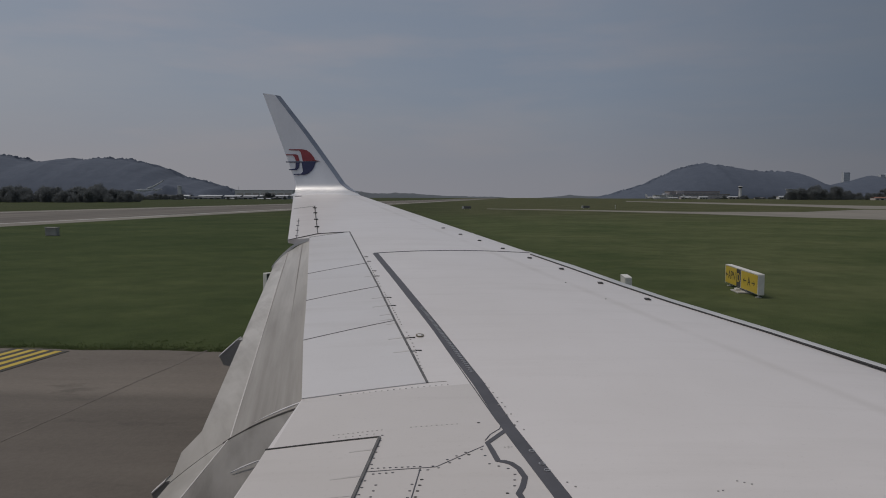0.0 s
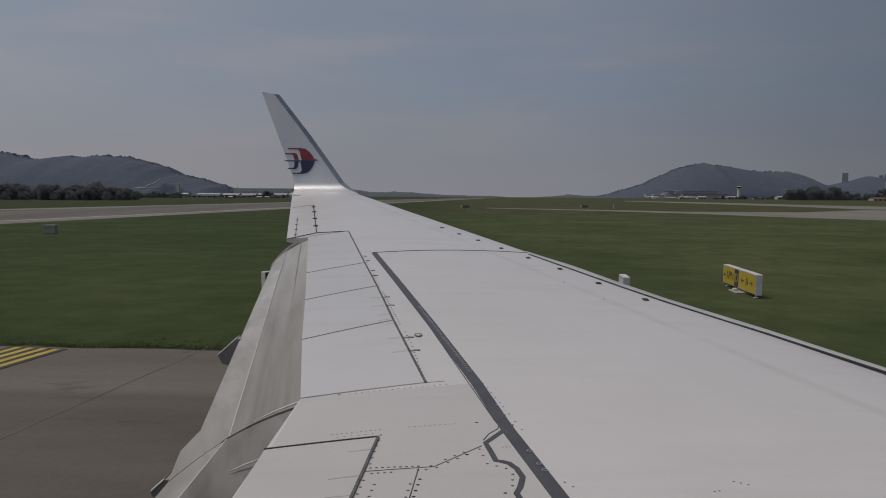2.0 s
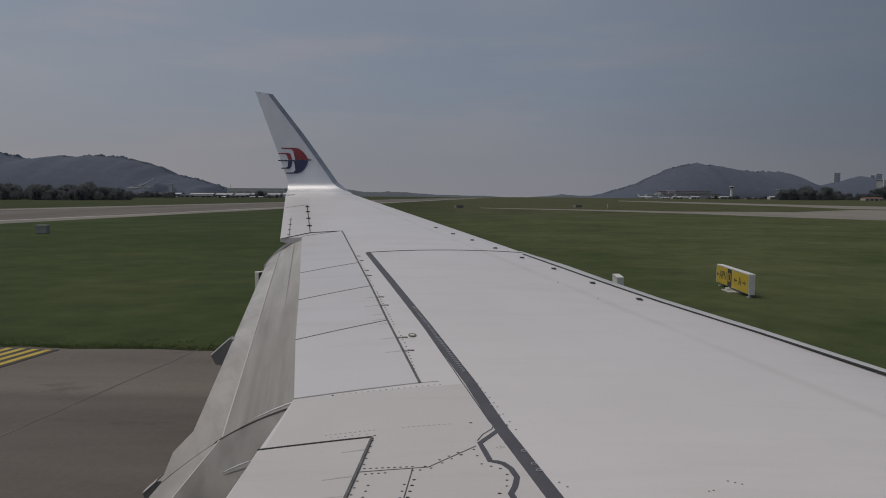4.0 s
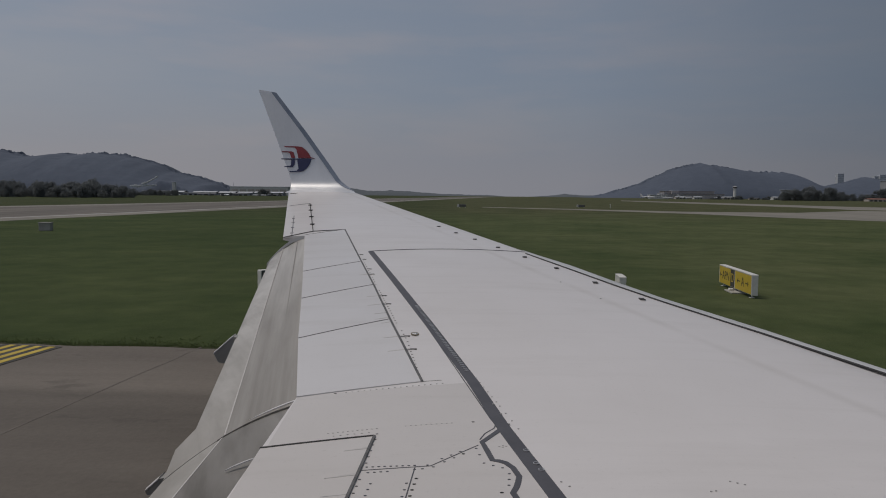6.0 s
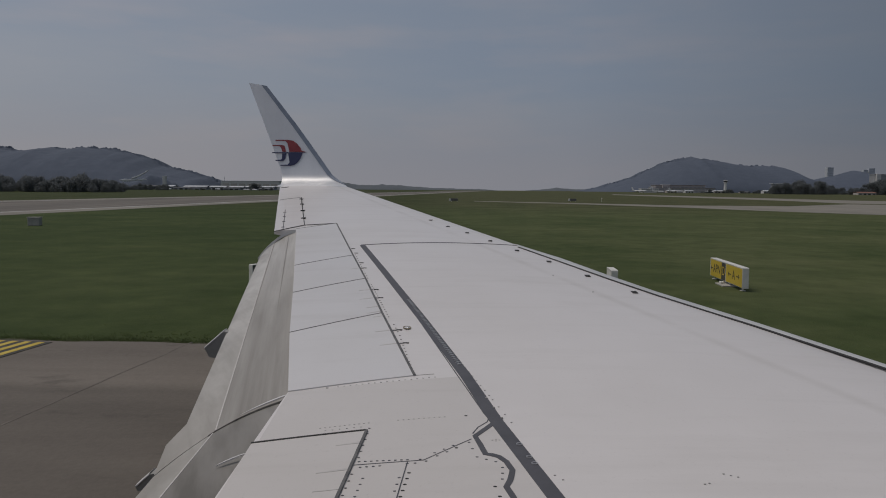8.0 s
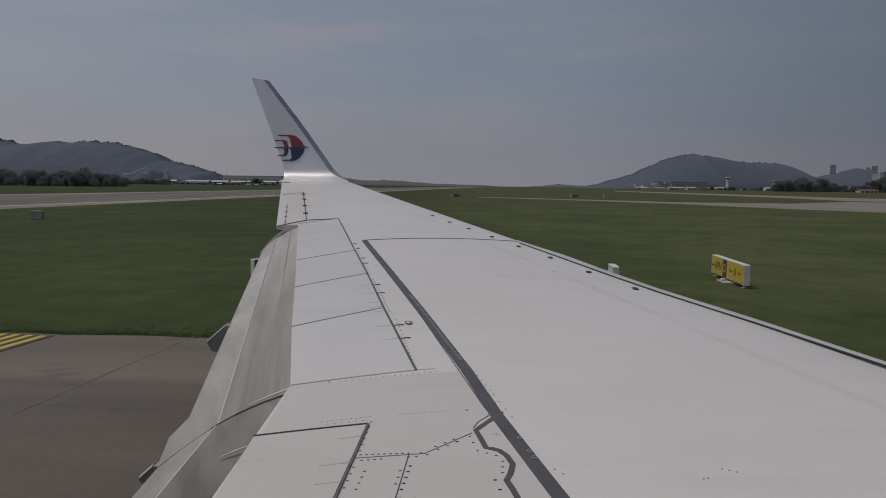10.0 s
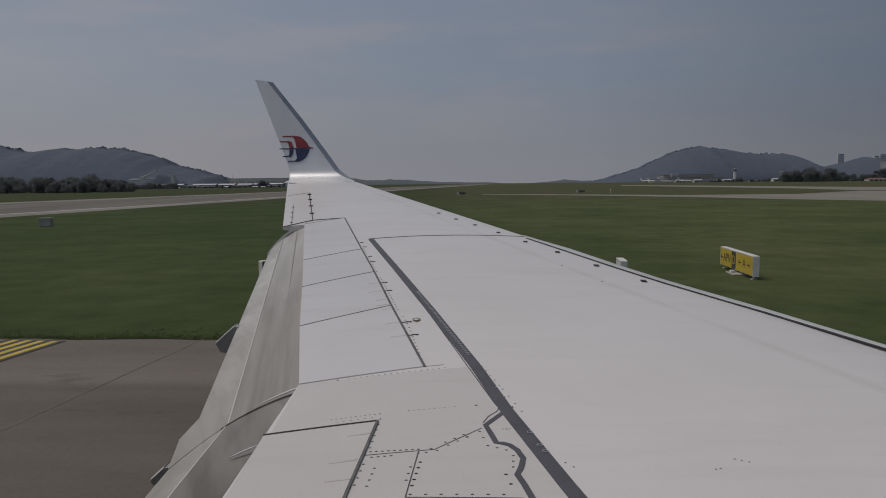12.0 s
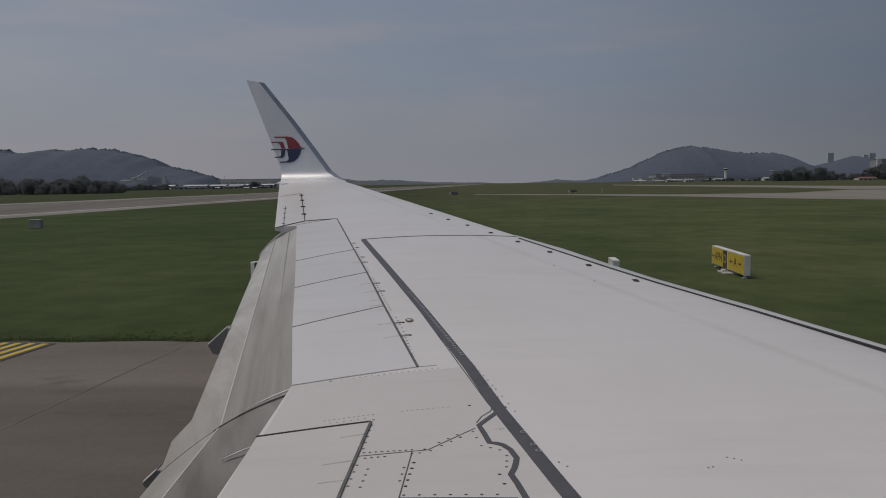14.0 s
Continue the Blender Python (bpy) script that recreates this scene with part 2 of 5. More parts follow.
def asphalt_mat():
    """Taxiway asphalt: stains drawn out along it, coarse grit, and a darker worn lane with a ragged soft edge."""
    m, nt, b = material("worn_taxiway_asphalt", 0.85)
    co = nt.nodes.new("ShaderNodeTexCoord")

    def noise_of(scale, size, detail):
        mp = add(nt, "ShaderNodeMapping", Scale=scale)
        n = add(nt, "ShaderNodeTexNoise", Scale=size, Detail=detail, Roughness=0.62)
        nt.links.new(co.outputs["Object"], mp.inputs["Vector"])
        nt.links.new(mp.outputs["Vector"], n.inputs["Vector"])
        return n.outputs["Fac"]

    long, grit, blot = noise_of((0.16, 1.0, 1.0), 0.55, 6.0), noise_of((1, 1, 1), 14.0, 5.0), noise_of((0.5, 1, 1), 1.1, 5.0)
    blend = nt.nodes.new("ShaderNodeMixRGB")
    blend.inputs["Fac"].default_value = 0.3
    nt.links.new(long, blend.inputs["Color1"])
    nt.links.new(grit, blend.inputs["Color2"])
    ramp = nt.nodes.new("ShaderNodeValToRGB")
    ramp.color_ramp.elements[0].position, ramp.color_ramp.elements[0].color = 0.32, (0.108, 0.093, 0.077, 1)
    ramp.color_ramp.elements[1].position, ramp.color_ramp.elements[1].color = 0.68, (0.184, 0.161, 0.136, 1)
    nt.links.new(blend.outputs["Color"], ramp.inputs["Fac"])
    # distance across the taxiway, wobbled, sets how worn it is
    across = nt.nodes.new("ShaderNodeVectorMath")
    across.operation = "DOT_PRODUCT"
    across.inputs[1].default_value = (0.055, 1.0, 0.0)
    nt.links.new(co.outputs["Object"], across.inputs[0])
    wob = nt.nodes.new("ShaderNodeMath")
    wob.operation = "MULTIPLY_ADD"
    wob.inputs[1].default_value = 0.7
    nt.links.new(blot, wob.inputs[0])
    nt.links.new(across.outputs["Value"], wob.inputs[2])
    worn = add(nt, "ShaderNodeMapRange", From_Min=11.55, From_Max=12.05, To_Min=0.80, To_Max=1.0)
    worn.interpolation_type = "SMOOTHSTEP"
    nt.links.new(wob.outputs["Value"], worn.inputs["Value"])
    spots = add(nt, "ShaderNodeMapRange", From_Min=0.59, From_Max=0.70, To_Min=1.0, To_Max=0.66)
    nt.links.new(blot, spots.inputs["Value"])
    both = nt.nodes.new("ShaderNodeMath")
    both.operation = "MULTIPLY"
    nt.links.new(worn.outputs["Result"], both.inputs[0])
    nt.links.new(spots.outputs["Result"], both.inputs[1])
    hsv = nt.nodes.new("ShaderNodeHueSaturation")
    nt.links.new(ramp.outputs["Color"], hsv.inputs["Color"])
    nt.links.new(both.outputs["Value"], hsv.inputs["Value"])
    nt.links.new(hsv.outputs["Color"], b.inputs["Base Color"])
    bp = add(nt, "ShaderNodeBump", Strength=0.3, Distance=0.02)
    nt.links.new(grit, bp.inputs["Height"])
    nt.links.new(bp.outputs["Normal"], b.inputs["Normal"])
    return m


def flap_mat(name, dark, light, soot_shade, scale, size, turn, near, far, smudge):
    """Flap paint: streaks along the span, exhaust soot and painted shade that thin out from the root (y near) outward
    (y far), and drawn-out smudges.
    """
    m, nt, b = material(name, 0.48)
    co = nt.nodes.new("ShaderNodeTexCoord")
    turned = add(nt, "ShaderNodeMapping", Rotation=(0, 0, radians(turn)))
    mp = add(nt, "ShaderNodeMapping", Scale=scale)
    nt.links.new(co.outputs["Object"], turned.inputs["Vector"])
    nt.links.new(turned.outputs["Vector"], mp.inputs["Vector"])
    streak = add(nt, "ShaderNodeTexNoise", Scale=size, Detail=6.0, Roughness=0.6)
    nt.links.new(mp.outputs["Vector"], streak.inputs["Vector"])
    cloud = add(nt, "ShaderNodeTexNoise", Scale=0.9, Detail=6.0, Roughness=0.6)
    nt.links.new(mp.outputs["Vector"], cloud.inputs["Vector"])
    ramp = nt.nodes.new("ShaderNodeValToRGB")
    ramp.color_ramp.elements[0].position, ramp.color_ramp.elements[0].color = 0.30, (*dark, 1)
    ramp.color_ramp.elements[1].position, ramp.color_ramp.elements[1].color = 0.66, (*light, 1)
    nt.links.new(streak.outputs["Fac"], ramp.inputs["Fac"])
    xyz = nt.nodes.new("ShaderNodeSeparateXYZ")
    nt.links.new(co.outputs["Object"], xyz.inputs["Vector"])
    # darker toward the root: soot and shading put into one colour
    thin = add(nt, "ShaderNodeMapRange", From_Min=near, From_Max=far, To_Min=0.95, To_Max=0.0)
    nt.links.new(xyz.outputs["Y"], thin.inputs["Value"])
    patchy = add(nt, "ShaderNodeMapRange", From_Min=0.32, From_Max=0.68, To_Min=0.45, To_Max=1.2)
    nt.links.new(cloud.outputs["Fac"], patchy.inputs["Value"])
    mul = nt.nodes.new("ShaderNodeMath")
    mul.operation = "MULTIPLY"
    nt.links.new(thin.outputs["Result"], mul.inputs[0])
    nt.links.new(patchy.outputs["Result"], mul.inputs[1])
    mix = nt.nodes.new("ShaderNodeMixRGB")
    mix.inputs["Color2"].default_value = (*soot_shade, 1)
    nt.links.new(mul.outputs["Value"], mix.inputs["Fac"])
    nt.links.new(ramp.outputs["Color"], mix.inputs["Color1"])
    drawn = add(nt, "ShaderNodeMapping", Scale=(10.0, 1.1, 1.0))
    nt.links.new(turned.outputs["Vector"], drawn.inputs["Vector"])
    spot = add(nt, "ShaderNodeTexNoise", Scale=1.0, Detail=5.0, Roughness=0.55)
    nt.links.new(drawn.outputs["Vector"], spot.inputs["Vector"])
    wiped = add(nt, "ShaderNodeMapRange", From_Min=0.47, From_Max=0.68, To_Min=0.0, To_Max=smudge)
    nt.links.new(spot.outputs["Fac"], wiped.inputs["Value"])
    dirty = nt.nodes.new("ShaderNodeMixRGB")
    dirty.inputs["Color2"].default_value = (*soot_shade, 1)
    nt.links.new(wiped.outputs["Result"], dirty.inputs["Fac"])
    nt.links.new(mix.outputs["Color"], dirty.inputs["Color1"])
    nt.links.new(dirty.outputs["Color"], b.inputs["Base Color"])
    rr = add(nt, "ShaderNodeMapRange", To_Min=0.40, To_Max=0.62)
    nt.links.new(mul.outputs["Value"], rr.inputs["Value"])
    nt.links.new(rr.outputs["Result"], b.inputs["Roughness"])
    return m


def blade_mat(name, dark, light, size):
    """Thin leaves that let half of the light through."""
    m, nt, b = material(name, 0.8)
    co = nt.nodes.new("ShaderNodeTexCoord")
    n = add(nt, "ShaderNodeTexNoise", Scale=size, Detail=5.0, Roughness=0.7)
    nt.links.new(co.outputs["Object"], n.inputs["Vector"])
    rp = nt.nodes.new("ShaderNodeValToRGB")
    rp.color_ramp.elements[0].position, rp.color_ramp.elements[0].color = 0.35, (*dark, 1)
    rp.color_ramp.elements[1].position, rp.color_ramp.elements[1].color = 0.70, (*light, 1)
    nt.links.new(n.outputs["Fac"], rp.inputs["Fac"])
    nt.links.new(rp.outputs["Color"], b.inputs["Base Color"])
    tr = nt.nodes.new("ShaderNodeBsdfTranslucent")
    nt.links.new(rp.outputs["Color"], tr.inputs["Color"])
    mix = nt.nodes.new("ShaderNodeMixShader")
    mix.inputs["Fac"].default_value = 0.5
    nt.links.new(b.outputs["BSDF"], mix.inputs[1])
    nt.links.new(tr.outputs["BSDF"], mix.inputs[2])
    nt.links.new(mix.outputs["Shader"], nt.nodes["Material Output"].inputs["Surface"])
    return m


BLADES = blade_mat("grass_blades", (0.072, 0.100, 0.034), (0.118, 0.145, 0.058), 1.3)
WHITE = paint_mat("wing_white_paint", (0.730, 0.702, 0.692), 0.33, streak=((1.162, 7.135), (2.36, 4.05), 0.09, 0.16))
SPOILER = paint_mat("spoiler_white_paint", (0.655, 0.645, 0.650), 0.38, 0.20, 0.03)
# greyed paint that stands in for shading near the root
AFT_SHADED = paint_mat("aft_shaded_paint", (0.635, 0.608, 0.592), 0.40, 0.26)
GREY = flap_mat("flap_grey_paint", (0.360, 0.347, 0.324), (0.505, 0.490, 0.462), (0.158, 0.146, 0.129), (7.0, 0.20, 0.5), 1.5, -10.5, 3.0, 9.0, 0.28)
GREY_ROOT = flap_mat("root_flap_grey_paint", (0.310, 0.298, 0.278), (0.440, 0.424, 0.398), (0.120, 0.112, 0.100), (5.0, 0.6, 0.5), 1.8, -18, 2.6, 9.0, 0.5)
FAIRING = noise_mat("fairing_grey_paint", (0.27, 0.27, 0.26), (0.34, 0.335, 0.32), size=3.0, rough=0.55)
PALE = flap_mat("aft_flap_grey_paint", (0.410, 0.400, 0.375), (0.565, 0.553, 0.527), (0.255, 0.240, 0.218), (2.2, 0.8, 0.5), 2.0, -24, 2.4, 8.0, 0.48)
SEAL = noise_mat("dark_sealant", (0.068, 0.069, 0.080), (0.092, 0.093, 0.106), size=6.0, rough=0.55)
GRIME = noise_mat("grey_grime", (0.30, 0.29, 0.285), (0.42, 0.41, 0.40), size=9.0, rough=0.7)
SMEAR = noise_mat("light_smear", (0.47, 0.455, 0.445), (0.59, 0.57, 0.555), scale=(0.4, 4, 1), size=9.0, rough=0.6)
SEAM = noise_mat("dull_seam", (0.12, 0.115, 0.105), (0.26, 0.25, 0.235), scale=(1, 0.5, 1), size=4.0, rough=0.7)
JOINT = noise_mat("dusty_joint", (0.11, 0.103, 0.094), (0.27, 0.255, 0.235), size=7.0, rough=0.7)
SLATPAINT = noise_mat("slat_grey_paint", (0.46, 0.47, 0.475), (0.56, 0.565, 0.57), scale=(1, 0.4, 1), size=3.0, rough=0.35)
DARK = noise_mat("dark_gap", (0.018, 0.018, 0.018), (0.035, 0.034, 0.033), size=5.0, rough=0.8)
METAL = noise_mat("bare_aluminium", (0.50, 0.50, 0.51), (0.60, 0.60, 0.61), size=5.0, rough=0.42, metal=0.7)
SILVER = noise_mat("winglet_silver_paint", (0.69, 0.695, 0.71), (0.77, 0.775, 0.79), scale=(1, 1, 0.4), size=2.0, rough=0.36, metal=0.3, rough_var=0.05)
SLATE = noise_mat("winglet_edge_grey", (0.20, 0.235, 0.30), (0.27, 0.305, 0.37), size=4.0, rough=0.4)
RED = noise_mat("logo_red_paint", (0.225, 0.030, 0.038), (0.285, 0.042, 0.048), size=6.0, rough=0.35)
BLUE = noise_mat("logo_blue_paint", (0.024, 0.028, 0.080), (0.034, 0.038, 0.105), size=6.0, rough=0.35)
RIM = noise_mat("dull_amber_rim", (0.16, 0.135, 0.08), (0.24, 0.205, 0.12), size=20.0, rough=0.4)
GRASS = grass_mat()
ASPHALT = asphalt_mat()
CRACK = noise_mat("crack_sealant", (0.092, 0.080, 0.068), (0.158, 0.138, 0.117), size=1.6, rough=0.75)
# dark band: verge soil with the grass's shade in its colour
SHADED_SOIL = noise_mat("shaded_verge_soil", (0.040, 0.042, 0.022), (0.085, 0.082, 0.048), scale=(0.6, 1.4, 1), size=2.2, rough=0.95, bump=0.5, bump_size=30.0)
RUNWAY = noise_mat("runway_asphalt", (0.068, 0.060, 0.050), (0.172, 0.155, 0.131), scale=(1.0, 0.05, 1.0), size=0.25, rough=0.85)
SHOULDER = noise_mat("pale_shoulder", (0.168, 0.157, 0.133), (0.248, 0.232, 0.198), scale=(1.0, 0.15, 1.0), size=0.2, rough=0.9)
LINE_WHITE = noise_mat("runway_white_paint", (0.20, 0.19, 0.175), (0.66, 0.65, 0.63), scale=(1, 0.1, 1), size=0.5, rough=0.7)
YELLOW = noise_mat("yellow_marking_paint", (0.42, 0.30, 0.03), (0.58, 0.43, 0.06), size=2.5, rough=0.7)
BLACK = noise_mat("black_marking_paint", (0.035, 0.035, 0.03), (0.07, 0.068, 0.06), size=2.0, rough=0.8)
SIGN_YELLOW = noise_mat("sign_yellow_sheet", (0.52, 0.38, 0.03), (0.58, 0.43, 0.05), size=3.0, rough=0.45)
SIGN_CASE = noise_mat("sign_case_paint", (0.62, 0.61, 0.57), (0.74, 0.73, 0.69), size=4.0, rough=0.5)
SIGN_BACK = noise_mat("sign_back_paint", (0.10, 0.10, 0.095), (0.16, 0.155, 0.15), size=3.0, rough=0.6)
CONCRETE = noise_mat("concrete", (0.30, 0.29, 0.27), (0.42, 0.41, 0.38), size=1.5, rough=0.9, bump=0.3)
# blue-grey base colours carry the distance haze of the wooded hills
HAZED_FOREST = noise_mat("hazed_hill_forest", (0.068, 0.085, 0.118), (0.087, 0.107, 0.146), size=0.03, rough=0.95, fine=0.5)
HAZED_FOREST_FAR = noise_mat("hazed_far_forest", (0.080, 0.095, 0.108), (0.110, 0.125, 0.138), size=0.02, rough=0.95, fine=0.5)
ROCK = noise_mat("pale_quarry_rock", (0.34, 0.36, 0.39), (0.66, 0.68, 0.70), size=0.10, rough=0.95)
BARK = noise_mat("bark", (0.06, 0.05, 0.04), (0.12, 0.10, 0.08), scale=(1, 1, 0.3), size=3.0, rough=0.95)
# distance haze mixed into the leaf colour: paler and greyer
HAZED_LEAVES = blade_mat("hazed_tree_leaves", (0.136, 0.150, 0.154), (0.200, 0.215, 0.215), 0.5)
WALL_WHITE = noise_mat("white_plaster", (0.55, 0.55, 0.54), (0.68, 0.68, 0.67), size=0.3, rough=0.8, vary=0.1)
WALL_TAN = noise_mat("tan_plaster", (0.42, 0.385, 0.36), (0.52, 0.48, 0.45), size=0.3, rough=0.8, vary=0.1)
WALL_GREY = noise_mat("grey_plaster", (0.30, 0.31, 0.33), (0.38, 0.39, 0.41), size=0.2, rough=0.85, vary=0.1)
HINGE = noise_mat("worn_hinge_sealant", (0.060, 0.060, 0.064), (0.150, 0.148, 0.148), size=14.0, rough=0.6)
WALL_BROWN = noise_mat("hazy_brown_cladding", (0.40, 0.372, 0.372), (0.52, 0.482, 0.478), size=0.1, rough=0.85, vary=0.1)
ROOF_BROWN = noise_mat("brown_metal_roof", (0.215, 0.195, 0.200), (0.285, 0.258, 0.258), size=0.2, rough=0.7, vary=0.12)
# the blue-grey of these two walls includes distance haze
WALL_HAZE = noise_mat("hazed_grey_cladding", (0.42, 0.45, 0.49), (0.50, 0.53, 0.57), size=0.1, rough=0.85, vary=0.05)
WALL_SLATE = noise_mat("hazed_slate_plaster", (0.22, 0.235, 0.265), (0.29, 0.305, 0.335), size=0.1, rough=0.85, vary=0.12)
ROOF_DARK = noise_mat("dark_metal_roof", (0.08, 0.08, 0.085), (0.13, 0.13, 0.135), size=0.3, rough=0.6, vary=0.15)
ROOF_RED = noise_mat("red_tile_roof", (0.17, 0.08, 0.06), (0.25, 0.12, 0.09), size=0.5, rough=0.8)
ROOF_PALE = noise_mat("pale_metal_roof", (0.42, 0.44, 0.46), (0.58, 0.60, 0.62), size=0.2, rough=0.5, vary=0.12)
GLASS_DARK = noise_mat("dark_window_glass", (0.02, 0.022, 0.026), (0.035, 0.037, 0.042), size=0.5, rough=0.12)
FUSELAGE = noise_mat("fuselage_white_paint", (0.60, 0.60, 0.60), (0.70, 0.70, 0.70), size=0.6, rough=0.35)


# ---------------------------------------------------------------- mesh helpers
def mesh_from(name, verts, faces, smooth=False):
    me = bpy.data.meshes.new(name)
    me.from_pydata([tuple(v) for v in verts], [], faces)
    me.validate()
    if smooth:
        me.polygons.foreach_set("use_smooth", [True] * len(me.polygons))
        me.set_sharp_from_angle(angle=radians(40))
    me.update()
    return me


def part(name, me, mat, parent=None, label="", at=None):
    """One mesh object under a thing or a part; me is a mesh or a bmesh."""
    if isinstance(me, bmesh.types.BMesh):
        bm, me = me, bpy.data.meshes.new(name)
        bm.to_mesh(me)
        bm.free()
    if mat and not me.materials:
        me.materials.append(mat)
    ob = new(name, me)
    if parent:
        ob.parent = parent
    if at is not None:
        ob.matrix_basis = at
    if label:
        tagged(ob, label)
    return ob


def box_bm(sx, sy, sz, bevel=0.0, at=(0, 0, 0), bm=None):
    bm = bm or bmesh.new()
    got = bmesh.ops.create_cube(bm, size=1.0, matrix=Matrix.Translation(at) @ Matrix.Diagonal((sx, sy, sz, 1)))
    if bevel:
        edges = list({e for v in got["verts"] for e in v.link_edges})
        bmesh.ops.bevel(bm, geom=edges, offset=bevel, segments=2, affect="EDGES", profile=0.5)
    return bm


def tube_bm(r1, r2, length, seg=12, at=(0, 0, 0), turn=None, bm=None):
    bm = bm or bmesh.new()
    m = Matrix.Translation(at) @ (turn or Matrix.Identity(4)) @ Matrix.Translation((0, 0, length / 2))
    bmesh.ops.create_cone(bm, cap_ends=True, segments=seg, radius1=r1, radius2=r2, depth=length, matrix=m)
    return bm


def loft(sections, closed=True, caps=True):
    """Joins rows of points of equal length into one skin."""
    n = len(sections[0])
    verts = [p for s in sections for p in s]
    faces = []
    last = n if closed else n - 1
    for i in range(len(sections) - 1):
        for j in range(last):
            k = (j + 1) % n
            faces.append((i * n + j, i * n + k, (i + 1) * n + k, (i + 1) * n + j))
    if caps and closed:
        faces.append(tuple(range(n))[::-1])
        faces.append(tuple(range((len(sections) - 1) * n, len(sections) * n)))
    return verts, faces


def thing(name, label, category, at=None, group="", kind=""):
    ob = new(name)
    ob.empty_display_size = 0.2
    if at is not None:
        ob.matrix_basis = at
    return tagged(ob, label, category, group, kind)


# ---------------------------------------------------------------- ground, taxiway and runway
def setting(name, me, mat, label, category):
    return tagged(part(name, me, mat), label, category, kind="structure")


def make_ground():
    half, ys = 4900.0, [-4900.0, -300.0, 0.0, 60.0, 300.0, 1500.0, 4900.0]
    xs = [-half, -1500.0, -300.0, 0.0, 300.0, 1500.0, half]
    verts = [(x, y, 0) for y in ys for x in xs]
    n = len(xs)
    faces = [(j * n + i, j * n + i + 1, (j + 1) * n + i + 1, (j + 1) * n + i) for j in range(len(ys) - 1) for i in range(n - 1)]
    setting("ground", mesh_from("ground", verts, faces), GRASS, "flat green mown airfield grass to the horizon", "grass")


def slab(near, far, z0, z1):
    """A thin slab between two polylines of equal length."""
    n = len(near)
    verts = [(x, y, z) for z in (z1, z0) for line in (near, far) for x, y in line]
    faces = []
    for i in range(n - 1):
        faces.append((i, i + 1, n + i + 1, n + i))
        faces.append((2 * n + i, 3 * n + i, 3 * n + i + 1, 2 * n + i + 1))
        faces.append((i, 2 * n + i, 2 * n + i + 1, i + 1))
        faces.append((n + i, n + i + 1, 3 * n + i + 1, 3 * n + i))
    faces.append((0, n, 3 * n, 2 * n))
    faces.append((n - 1, 3 * n - 1, 4 * n - 1, 2 * n - 1))
    return verts, faces


def edge_y(x):
    """The outer edge of the taxiway, with a slight ragged line."""
    return 15.45 - 0.055 * (x + 9.8) - 0.13 * max(0.0, x - 2.0) + 0.05 * math.sin(x * 1.7) + 0.04 * math.sin(x * 4.1 + 1)


def make_taxiway():
    xs = [-90 + i * 0.9 for i in range(201)]
    near = [(x, -14.0) for x in xs]
    far = [(x, edge_y(x)) for x in xs]
    v, f = slab(near, far, -0.05, 0.03)
    setting("taxiway", mesh_from("taxiway", v, f), ASPHALT, "worn brownish-grey asphalt taxiway with stains", "taxiway")


def make_taxiway_edges():
    """A ragged strip of soil with grass shade painted in along the pavement, and one sealed crack that runs across it.
    """
    xs = [-60 + i * 0.25 for i in range(360)]
    near = [(x, edge_y(x) - 0.03) for x in xs]
    far = [(x, edge_y(x) + 0.22 + 0.14 * noise.noise(Vector((x * 0.35, 2, 0))) + 0.10 * noise.noise(Vector((x * 1.9, 5, 0)))) for x in xs]
    v, f = slab(near, far, -0.05, 0.008)
    setting("soil_verge", mesh_from("soil_verge", v, f), SHADED_SOIL, "ragged dark verge of soil and painted shade along the taxiway", "verge")
    ys = [-13.5 + i * 0.3 for i in range(97)]
    left = [(-7.55 + 0.139 * y + 0.05 * noise.noise(Vector((y * 0.7, 3, 0))) + 0.10 * noise.noise(Vector((y * 0.17, 8, 0))), y) for y in ys]
    v, f = slab(left, [(x + 0.034 + 0.02 * noise.noise(Vector((y * 1.3, 6, 0))), y) for x, y in left], 0.02, 0.034)
    setting("taxiway_crack", mesh_from("taxiway_crack", v, f), CRACK, "dark sealed crack across the taxiway", "taxiway")


RW = Vector((0.09, 1.0, 0)).normalized()
RW_SIDE = Vector((-RW.y, RW.x, 0))
RW_ORIGIN = Vector((-53.6, 123.7, 0))


def runway_strip(a, b, start, end, z0, z1):
    ts = [start + (end - start) * i / 12 for i in range(13)]
    near = [(RW_ORIGIN + RW * t + RW_SIDE * a)[:2] for t in ts]
    far = [(RW_ORIGIN + RW * t + RW_SIDE * b)[:2] for t in ts]
    return slab(near, far, z0, z1)


def make_runway():
    v, f = runway_strip(-6.0, 54.0, -700, 2400, -0.05, 0.02)
    setting("runway_shoulder", mesh_from("runway_shoulder", v, f), SHOULDER, "pale weathered runway shoulder", "runway")
    v, f = runway_strip(1.2, 47.0, -700, 2400, 0.0, 0.03)
    setting("runway", mesh_from("runway", v, f), RUNWAY, "brownish-grey asphalt runway with rubber streaks", "runway")
    for k, (a, b) in enumerate(((-0.1, 1.0), (45.5, 46.4))):
        v, f = runway_strip(a, b, -700, 2400, 0.0, 0.036)
        setting("runway_edge_line", mesh_from("runway_edge_line", v, f), LINE_WHITE, "white painted runway edge line", "marking")


